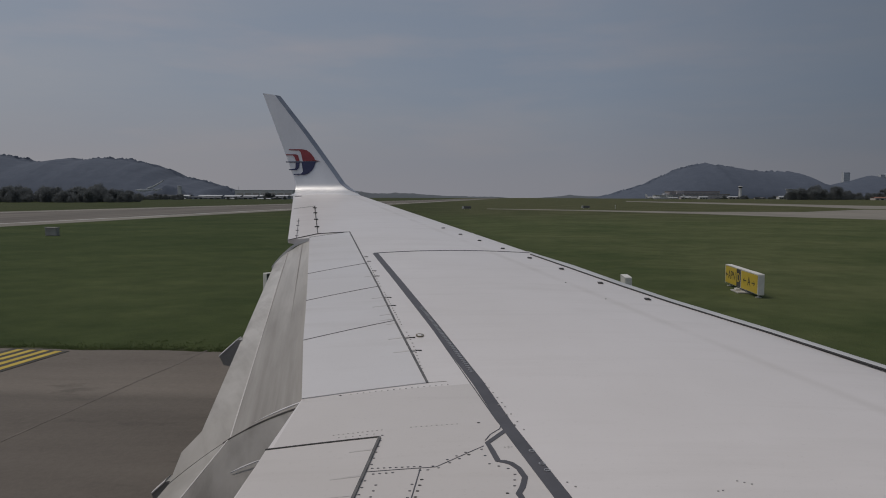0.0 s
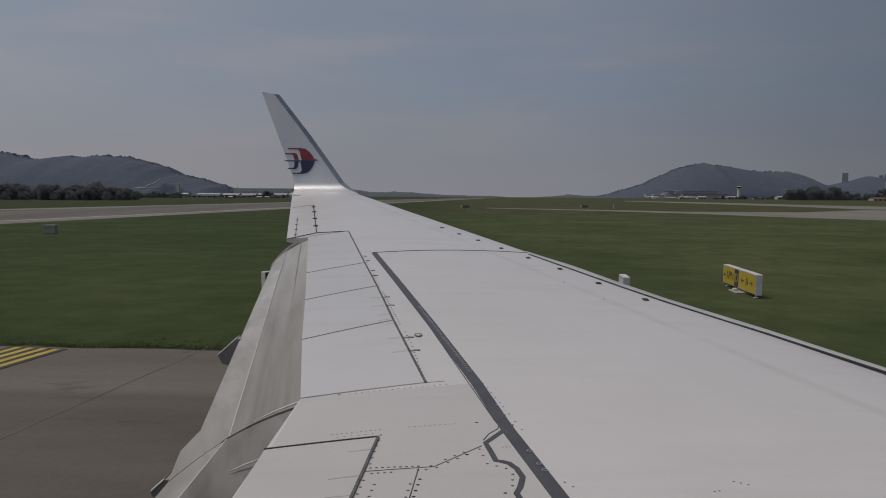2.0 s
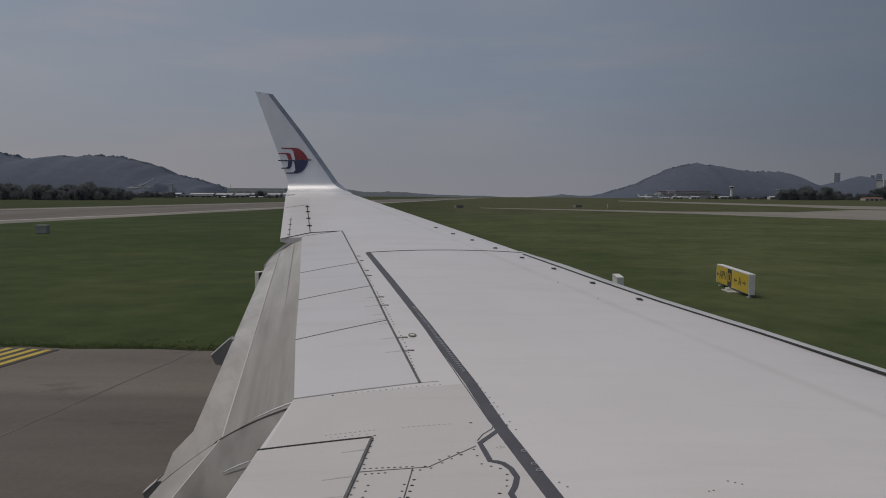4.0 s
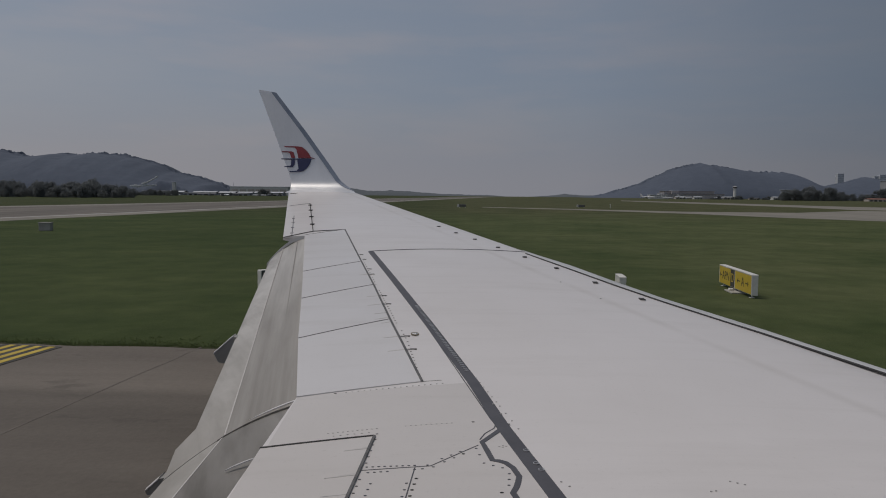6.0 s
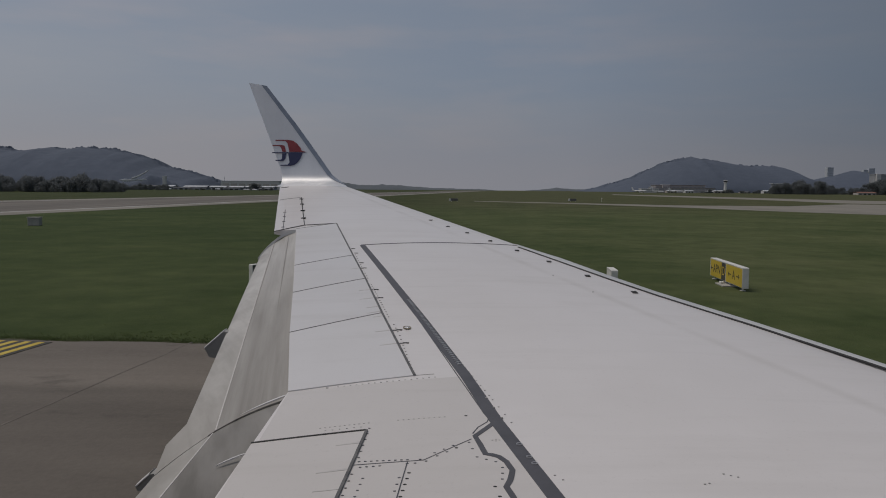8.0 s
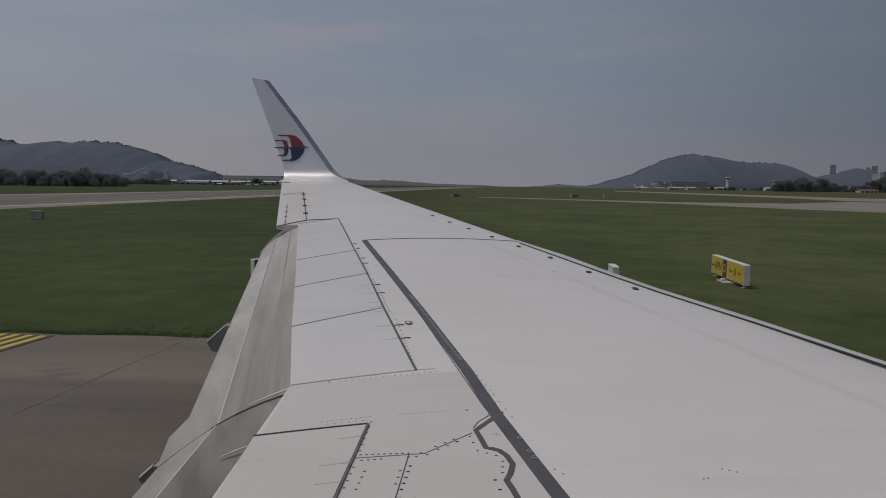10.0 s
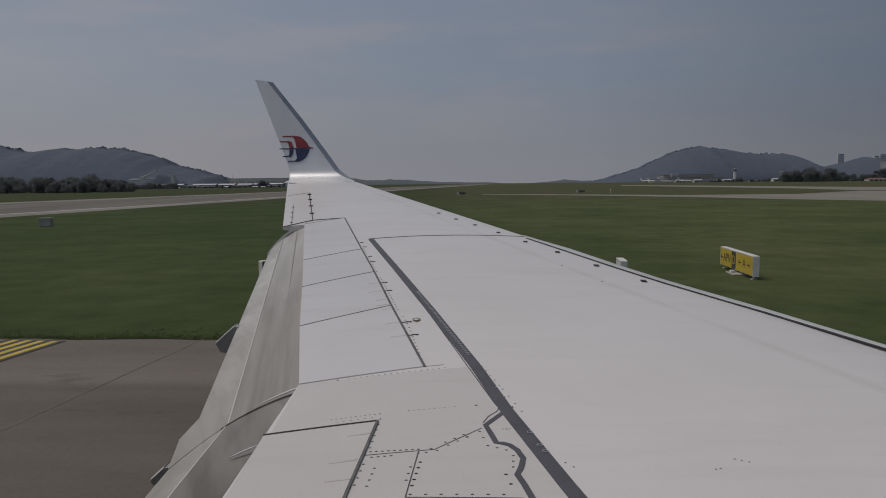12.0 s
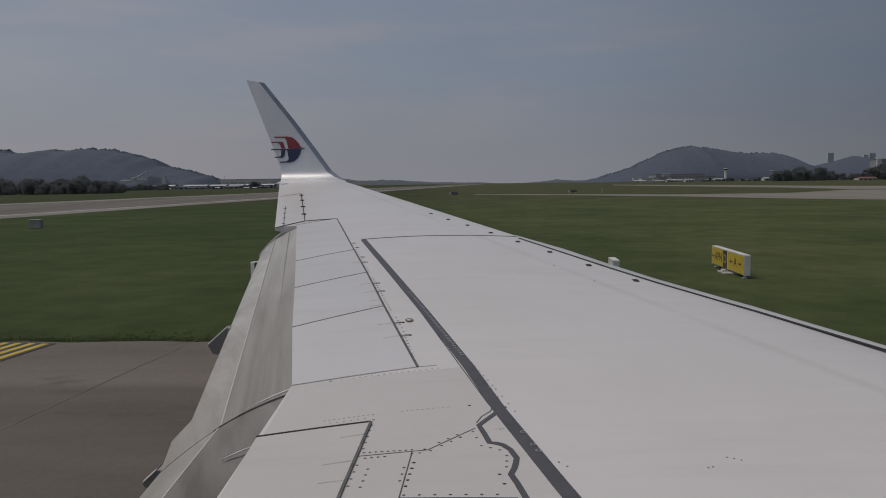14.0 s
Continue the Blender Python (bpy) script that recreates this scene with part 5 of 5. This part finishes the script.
# yellow runway-holding marking on its black patch
def make_holding_marking():
    along = Vector((0.17, 0.985, 0))
    start = Vector((-9.85, 7.3, 0))
    d, n = along, Vector((-along.y, along.x, 0))

    def bar(name, t0, t1, a0, a1, z, mat, label):
        pts = [start + d * t + n * a for t, a in ((t0, a0), (t1, a0), (t1, a1), (t0, a1))]
        v = [(p.x, p.y, z) for p in pts] + [(p.x, p.y, 0.02) for p in pts]
        f = [(0, 1, 2, 3), (7, 6, 5, 4), (0, 4, 5, 1), (1, 5, 6, 2), (2, 6, 7, 3), (3, 7, 4, 0)]
        return setting(name, mesh_from(name, v, f), mat, label, "marking")

    bar("marking_patch", -16, 8.02, -0.12, 1.30, 0.041, BLACK, "black paint patch under the holding marking")
    for a in (0.0, 0.32):
        bar("marking_line", -16, 7.95, a, a + 0.16, 0.046, YELLOW, "solid yellow holding line")
    for a in (0.64, 0.96):
        for k in range(9):
            t = 7.0 - k * 1.9
            bar("marking_dash", t, t + 0.95, a, a + 0.16, 0.046, YELLOW, "dashed yellow holding line")


make_holding_marking()


# ---------------------------------------------------------------- trees
def tree_proto(seed, h, spread):
    rnd = random.Random(seed)
    t = thing("tree", "haze-greyed green broad-leaved tree in a belt", "tree", group="tree belt")
    bm = tube_bm(h * 0.028, h * 0.014, h * 0.55, 8)
    for k in range(5):
        a, tilt = k * 1.3 + rnd.random(), radians(rnd.uniform(30, 60))
        turn = Matrix.Rotation(a, 4, "Z") @ Matrix.Rotation(tilt, 4, "X")
        tube_bm(h * 0.012, h * 0.005, h * 0.4, 6, at=(0, 0, h * rnd.uniform(0.22, 0.5)), turn=turn, bm=bm)
    part("trunk", bm, BARK, t)
    verts, faces = [], []
    for k in range(58):
        a = rnd.uniform(0, 6.283)
        zc = h * rnd.uniform(0.05, 0.86)
        lim = math.sqrt(max(0.05, 1 - ((zc / h - 0.40) / 0.58) ** 2))
        r = spread * h * lim * rnd.random() ** 0.4
        c = Vector((r * math.cos(a), r * math.sin(a), zc))
        size = h * rnd.uniform(0.10, 0.18)
        for q in range(36):
            d = Vector((rnd.gauss(0, 1), rnd.gauss(0, 1), rnd.gauss(0, 0.8))).normalized() * size * rnd.uniform(0.75, 1.08)
            p = c + d
            nrm = (d.normalized() + Vector((rnd.gauss(0, .3), rnd.gauss(0, .3), rnd.gauss(0, .3)))).normalized()
            u = nrm.orthogonal().normalized()
            w = nrm.cross(u)
            s = h * rnd.uniform(0.022, 0.042)
            b = len(verts)
            verts += [p + u * s, p + w * s * 0.8, p - u * s, p - w * s * 0.8]
            faces.append((b, b + 1, b + 2, b + 3))
    part("crown", mesh_from("crown", verts, faces), HAZED_LEAVES, t)
    return t


protos = [tree_proto(11, 13, 0.42), tree_proto(12, 11, 0.5), tree_proto(13, 15, 0.36)]
rnd = random.Random(5)
used = [False] * 3


def plant(x, y, scale):
    k = rnd.randrange(3)
    m = pose(x, y, 0, 0, 0, rnd.uniform(0, 360)) @ Matrix.Diagonal((scale, scale, scale * rnd.uniform(0.85, 1.1), 1))
    if not used[k]:
        used[k] = True
        protos[k].matrix_basis = m
        return
    ob = copy_thing(protos[k], Matrix.Identity(4))
    ob.matrix_basis = m


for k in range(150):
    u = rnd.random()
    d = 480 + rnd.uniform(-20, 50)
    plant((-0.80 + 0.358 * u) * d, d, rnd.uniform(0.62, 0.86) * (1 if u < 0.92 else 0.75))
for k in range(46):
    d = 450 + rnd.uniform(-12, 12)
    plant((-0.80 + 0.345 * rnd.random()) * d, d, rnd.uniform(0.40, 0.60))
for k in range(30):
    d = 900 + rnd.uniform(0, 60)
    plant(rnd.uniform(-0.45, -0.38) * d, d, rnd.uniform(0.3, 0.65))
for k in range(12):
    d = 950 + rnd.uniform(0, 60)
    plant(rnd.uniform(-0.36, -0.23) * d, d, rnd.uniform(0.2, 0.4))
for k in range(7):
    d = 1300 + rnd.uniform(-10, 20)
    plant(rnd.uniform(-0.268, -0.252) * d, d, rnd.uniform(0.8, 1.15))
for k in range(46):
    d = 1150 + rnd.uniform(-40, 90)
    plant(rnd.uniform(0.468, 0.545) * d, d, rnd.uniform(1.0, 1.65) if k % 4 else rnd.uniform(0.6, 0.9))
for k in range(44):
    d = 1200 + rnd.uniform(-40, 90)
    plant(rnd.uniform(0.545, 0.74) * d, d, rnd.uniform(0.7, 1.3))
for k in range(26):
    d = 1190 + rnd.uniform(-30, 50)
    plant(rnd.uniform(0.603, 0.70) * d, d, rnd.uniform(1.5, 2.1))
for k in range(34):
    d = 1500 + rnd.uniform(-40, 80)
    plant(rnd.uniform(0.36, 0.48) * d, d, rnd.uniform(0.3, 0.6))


# ---------------------------------------------------------------- buildings
def shed(x, y, w, d, h, wall, roof, label, rise=1.6, bays=6, rz=0, group="sheds"):
    s = thing("shed", label, "building", pose(x, y, 0, 0, 0, rz), group=group)
    part("wall", box_bm(w, d, h, 0.0, at=(0, 0, h / 2)), wall, s)
    v, f = loft([[(-w / 2 - .5, -d / 2 - .6, h - .05), (-w / 2 - .5, 0, h + rise), (-w / 2 - .5, d / 2 + .6, h - .05), (-w / 2 - .5, 0, h + rise - .4)],
                 [(w / 2 + .5, -d / 2 - .6, h - .05), (w / 2 + .5, 0, h + rise), (w / 2 + .5, d / 2 + .6, h - .05), (w / 2 + .5, 0, h + rise - .4)]])
    part("roof", mesh_from("roof", v, f), roof, s)
    for k in range(bays):
        bx = -w / 2 + w * (k + 0.5) / bays
        part("bay_door", box_bm(w / bays * 0.62, 0.2, h * 0.62, 0.0, at=(0, 0, 0)), GLASS_DARK if k % 3 else ROOF_DARK, s, at=pose(bx, -d / 2 - 0.02, h * 0.32))
    return s


D2 = 1400
for a, b, h, rise, lab in ((-0.392, -0.369, 5.8, 2.2, "low grey shed with a pale metal roof"), (-0.3575, -0.3235, 5.4, 2.4, "long low hangar with a pale metal roof"),
                           (-0.3215, -0.2970, 5.0, 2.6, "long low hangar with a pale metal roof"), (-0.2945, -0.2730, 5.2, 2.3, "low hangar with a pale metal roof"),
                           (-0.2715, -0.2300, 5.6, 2.2, "long low hangar with a pale metal roof"), (-0.61, -0.575, 6.0, 3.0, "low grey shed behind the trees")):
    shed((a + b) / 2 * D2, D2, (b - a) * D2 - 2, 26, h, WALL_SLATE, ROOF_PALE, lab, rise=rise, bays=7)
for a, b, d, h, roof, lab in ((-0.388, -0.377, 1230, 0.9, ROOF_PALE, "small low shed with a pale lean roof"), (-0.319, -0.304, 1220, 1.3, ROOF_PALE, "small low shed with a pale lean roof"),
                              (-0.274, -0.256, 1240, 1.0, ROOF_PALE, "small low shed with a pale lean roof"), (-0.430, -0.392, 1300, 6.6, ROOF_DARK, "low dark-roofed shed among trees"),
                              (-0.372, -0.350, 1290, 3.6, ROOF_DARK, "low dark-roofed shed among trees"), (-0.352, -0.326, 1260, 2.6, ROOF_DARK, "low dark-roofed shed among trees"),
                              (-0.302, -0.280, 1260, 3.0, ROOF_DARK, "low dark-roofed shed among trees"), (-0.253, -0.232, 1260, 2.6, ROOF_DARK, "low dark-roofed shed among trees")):
    shed((a + b) / 2 * d, d, (b - a) * d, 14, h, WALL_SLATE, roof, lab, rise=1.0, bays=3)


def make_long_hangar():
    s = thing("aircraft_hangar", "long pale grey hangar with a thin flat roof", "building", pose(-0.263 * 1700, 1700, 0))
    part("wall", box_bm(138, 40, 19.5, 0.2, at=(0, 0, 9.75)), WALL_WHITE, s)
    part("roof", box_bm(140, 41, 1.3, 0.3, at=(0, 0, 20.1)), ROOF_PALE, s, "thin pale roof edge")
    for k in range(7):
        part("bay_door", box_bm(15, 0.4, 14, 0.05), WALL_TAN, s, "tan sliding hangar door", pose(-57 + 19 * k, -20.05, 7.2))
    part("mast", tube_bm(0.5, 0.3, 9, 8, at=(-66, 0, 21)), WALL_SLATE, s)


make_long_hangar()


# pale quarry face and spoil at the foot of the hill
def make_quarry():
    d, verts, faces = 2180, [], []
    nx, ny = 46, 12
    for j in range(ny + 1):
        for i in range(nx + 1):
            u, w = i / nx, j / ny
            ridge_h = 10 + 34 * max(0.0, 1 - abs(u - 0.5) / 0.5) ** 1.3
            x = (-0.452 + 0.085 * u) * d
            z = ridge_h * math.sin(math.pi * min(1, w * 0.75)) + 5 * noise.noise(Vector((x / 14, w * 5, 2.0)))
            verts.append((x, d + 60 * w, max(-0.3, z * min(1, 8 * u, 8 * (1 - u)))))
    n = nx + 1
    for j in range(ny):
        for i in range(nx):
            faces.append((j * n + i, j * n + i + 1, (j + 1) * n + i + 1, (j + 1) * n + i))
    tagged(part("quarry_slope", mesh_from("quarry_slope", verts, faces, smooth=True), HAZED_FOREST), "scrubby spoil slope at the foot of the hill", "hill", kind="structure")

    def scar(name, ends, thick, label, seed):
        """A ragged bare band that climbs the slope, thick metres high at its foot and at its head."""
        rows = []
        for k in range(49):
            u = k / 48
            b = ends[0][0] + (ends[1][0] - ends[0][0]) * u
            z = (ends[0][1] + (ends[1][1] - ends[0][1]) * u ** 1.35) * d + 3.4 + 1.4 * noise.noise(Vector((u * 7, seed, 0)))
            t = (thick[0] + (thick[1] - thick[0]) * u) * (0.6 + 1.3 * abs(noise.noise(Vector((u * 17, seed, 4))))) * min(1, 8 * u + 0.1, 8 * (1 - u) + 0.1)
            x, y = b * d, d - 14
            up = t * (0.35 + 1.9 * abs(noise.noise(Vector((u * 31, seed, 8)))))
            low = t * (0.5 + 1.6 * abs(noise.noise(Vector((u * 23, seed, 12)))))
            rows.append([(x, y, z + up), (x, y - 1.2, z + 0.2 * (up - low)), (x, y, z - low), (x, y + 6, z)])
        v, f = loft(rows)
        tagged(part(name, mesh_from(name, v, f), ROCK), label, "rock", kind="structure")

    scar("quarry_scar", ((-0.430, 0.0120), (-0.4055, 0.0236)), (5.6, 2.2), "pale bare rock scar on the hillside", 3)
    scar("quarry_floor", ((-0.446, 0.0098), (-0.408, 0.0108)), (5.4, 4.6), "pale bare floor of the quarry", 7)
    s = thing("silo", "pale tall square silo at the foot of the hill", "silo", pose(-0.3857 * 2160, 2160, 0))
    part("shell", box_bm(9.5, 9.5, 36, 0.6, at=(0, 0, 18)), WALL_WHITE, s)
    part("roof", box_bm(10.5, 10.5, 1.8, 0.4, at=(0, 0, 36.9)), ROOF_PALE, s)


make_quarry()


def make_tower():
    d = 1650
    s = thing("control_tower", "white airport control tower with a dark glazed cab", "tower", pose(0.402 * d, d, 0))
    part("shaft", tube_bm(3.6, 3.0, 25, 20), WALL_WHITE, s)
    part("gallery", tube_bm(4.6, 4.6, 0.8, 20, at=(0, 0, 24.6)), WALL_WHITE, s)
    part("cab", tube_bm(3.8, 4.8, 3.6, 12, at=(0, 0, 25.4)), GLASS_DARK, s, "dark glazed cab")
    part("roof", tube_bm(5.0, 4.2, 0.9, 12, at=(0, 0, 29.0)), WALL_WHITE, s)
    part("mast", tube_bm(0.15, 0.08, 5, 8, at=(0, 0, 29.8)), METAL, s)


make_tower()


# window glass lightened with distance haze in its colour
WINDOW_FAR = noise_mat("hazed_window_glass", (0.24, 0.255, 0.28), (0.31, 0.325, 0.35), size=0.3, rough=0.3)


def block(name, x, y, w, d, h, wall, roof, label, cat, floors=3, bays=10, rz=0, group="", eave=1.0, name_roof="roof"):
    s = thing(name, label, cat, pose(x, y, 0, 0, 0, rz), group=group)
    part("wall", box_bm(w, d, h, 0.0, at=(0, 0, h / 2)), wall, s)
    part("roof", box_bm(w + eave * 2, d + eave * 2, 0.9, 0.2, at=(0, 0, h + 0.4)), roof, s)
    for r in range(floors):
        z = h * (r + 0.55) / floors
        for k in range(bays):
            part("window", box_bm(w / bays * 0.6, 0.3, h / floors * 0.45), WINDOW_FAR, s, at=pose(-w / 2 + w * (k + 0.5) / bays, -d / 2 - 0.02, z))
    return s


D3 = 1750
block("terminal", 0.346 * D3, D3 + 30, 150, 50, 11.5, WALL_BROWN, ROOF_BROWN, "long brown airport terminal with a dark roof", "terminal", 2, 18)
block("terminal_hall", 0.352 * D3, D3 + 90, 128, 40, 19, WALL_BROWN, ROOF_BROWN, "brown upper terminal hall with a wide roof", "terminal", 1, 12, eave=1.5)
block("terminal_block", 0.330 * D3, D3 + 70, 18, 16, 20, WALL_BROWN, ROOF_PALE, "small upper terminal block with a pale roof", "terminal", 1, 3)
block("terminal_wing", 0.294 * D3, D3, 42, 24, 9.0, WALL_WHITE, ROOF_PALE, "white glazed terminal pier", "terminal", 2, 8)
block("terminal_block", 0.3015 * D3, D3 + 20, 11, 12, 13, WALL_WHITE, ROOF_PALE, "small white stair block with a pale roof", "terminal", 2, 2)
for a, w, h, wall, roof, lab in ((0.318, 24, 4.5, WALL_TAN, ROOF_PALE, "low pale apron building"), (0.342, 20, 5.0, WALL_WHITE, ROOF_PALE, "low white apron building"),
                                 (0.370, 18, 3.5, WALL_WHITE, ROOF_PALE, "low white apron building"), (0.383, 24, 5.0, WALL_TAN, ROOF_PALE, "low pale apron building"),
                                 (0.419, 20, 3.0, WALL_TAN, ROOF_DARK, "small dark-roofed airfield hut"), (0.4485, 16, 6.0, WALL_WHITE, ROOF_PALE, "small white airfield hut"),
                                 (0.470, 14, 3.0, WALL_GREY, ROOF_PALE, "small white airfield hut")):
    shed(a * D3, D3 - 40, w, 16, h, wall, roof, lab, bays=3, group="apron buildings")
block("pavilion", 0.474 * 1400, 1400, 17, 12, 19.5, WALL_SLATE, ROOF_PALE, "tall open hall with a flat pale roof", "building", 2, 4, eave=2.0)
shed(0.599 * 1100, 1100, 28, 14, 3.2, WALL_TAN, ROOF_RED, "low house with a red tiled roof", bays=4, group="houses")
flats = block("apartment_building", 0.634 * 1300, 1300, 66, 18, 36.5, WALL_GREY, WALL_GREY, "grey multi-storey building with a white stair core above trees", "building", 7, 9)
part("stair_core", box_bm(8, 4, 37.8, 0.2, at=(-28.5, -10.5, 18.9)), WALL_WHITE, flats, "white stair core")
for a, w, h in ((0.5475, 33, 140), (0.597, 22, 128), (0.606, 33, 136)):
    block("tower_block", a * 3900, 3900, w, 25, h, WALL_HAZE, WALL_HAZE, "slate-grey high-rise apartment block", "building", 14, 5, group="high-rise blocks", eave=0.0)


def parked_jet(x, y, rz, s=1.0):
    j = thing("parked_airliner", "white parked airliner on the far apron", "airplane", pose(x, y, 0, 0, 0, rz) @ Matrix.Scale(s, 4), group="parked airliners")
    rows = []
    for k in range(15):
        u = k / 14
        r = 1.9 * min(1, math.sqrt(u / 0.10) if u < 0.10 else 1) * (1 if u < 0.7 else max(0.12, 1 - (u - 0.7) / 0.3 * 0.9))
        r = max(r, 0.15)
        rows.append([(-17 + 34 * u, r * math.cos(a), 3.4 + r * math.sin(a) + (0.8 * max(0, u - 0.7) / 0.3)) for a in [i * math.pi / 6 for i in range(12)]])
    v, f = loft(rows)
    part("fuselage", mesh_from("fuselage", v, f, smooth=True), FUSELAGE, j)
    for sgn in (-1, 1):
        v, f = loft([[(-3, sgn * 1.6, 2.6), (4, sgn * 1.6, 2.6), (4, sgn * 1.6, 3.1), (-3, sgn * 1.6, 3.0)], [(5, sgn * 16, 4.1), (6.6, sgn * 16, 4.1), (6.6, sgn * 16, 4.3), (5, sgn * 16, 4.25)]])
        part("wing", mesh_from("wing", v, f), FUSELAGE, j)
        v, f = loft([[(13, sgn * 0.3, 4.3), (16, sgn * 0.3, 4.3), (16, sgn * 0.3, 4.6), (13, sgn * 0.3, 4.6)], [(16, sgn * 6, 5), (17.3, sgn * 6, 5), (17.3, sgn * 6, 5.15), (16, sgn * 6, 5.15)]])
        part("tailplane", mesh_from("tailplane", v, f), FUSELAGE, j)
        part("engine", tube_bm(1.0, 0.8, 3.4, 14, at=(-2.2, sgn * 5, 1.7), turn=Matrix.Rotation(radians(90), 4, "Y")), SILVER, j)
        part("wheel", tube_bm(0.55, 0.55, 0.5, 14, at=(1, sgn * 2.6, 0.55), turn=Matrix.Rotation(radians(90), 4, "X")), DARK, j)
        part("main_leg", tube_bm(0.15, 0.15, 2.4, 8, at=(1, sgn * 2.6, 0.5)), METAL, j)
    v, f = loft([[(10.5, -0.2, 5), (16.2, -0.2, 5), (16.2, 0.2, 5), (10.5, 0.2, 5)], [(15.3, -0.1, 11.6), (17.8, -0.1, 11.6), (17.8, 0.1, 11.6), (15.3, 0.1, 11.6)]])
    part("fin", mesh_from("fin", v, f), FUSELAGE, j)
    part("nose_leg", tube_bm(0.12, 0.12, 2.2, 8, at=(-13, 0, 0)), METAL, j)


parked_jet(0.281 * 1600, 1600, 160)
parked_jet(0.3075 * 1640, 1640, 170, 0.8)
parked_jet(0.333 * 1600, 1600, 175)


# ---------------------------------------------------------------- rough grass along the taxiway
def make_grass_tufts():
    rnd = random.Random(21)
    verts, faces = [], []

    def tuft(x, y, h, n):
        for _ in range(n):
            a = rnd.uniform(0, 6.283)
            bx, by = x + rnd.gauss(0, 0.05), y + rnd.gauss(0, 0.05)
            w, lean = rnd.uniform(0.006, 0.014), rnd.uniform(0.1, 0.6) * h
            hh = h * rnd.uniform(0.6, 1.1)
            cx, sx = math.cos(a), math.sin(a)
            b = len(verts)
            verts.extend([(bx - sx * w, by + cx * w, 0.0), (bx + sx * w, by - cx * w, 0.0), (bx + cx * lean, by + sx * lean, hh)])
            faces.append((b, b + 1, b + 2))

    # a ragged fringe along the pavement
    for _ in range(4200):
        x = rnd.uniform(-20, -2)
        tuft(x, edge_y(x) + 0.02 + rnd.expovariate(1 / 0.22), rnd.uniform(0.02, 0.06) * (0.7 + 0.6 * noise.noise(Vector((x * 0.8, 0, 3)))), 6)
    ob = part("grass_tufts", mesh_from("grass_tufts", verts, faces), BLADES)
    tagged(ob, "short uneven green grass along the taxiway edge", "grass", kind="stuff")


make_grass_tufts()
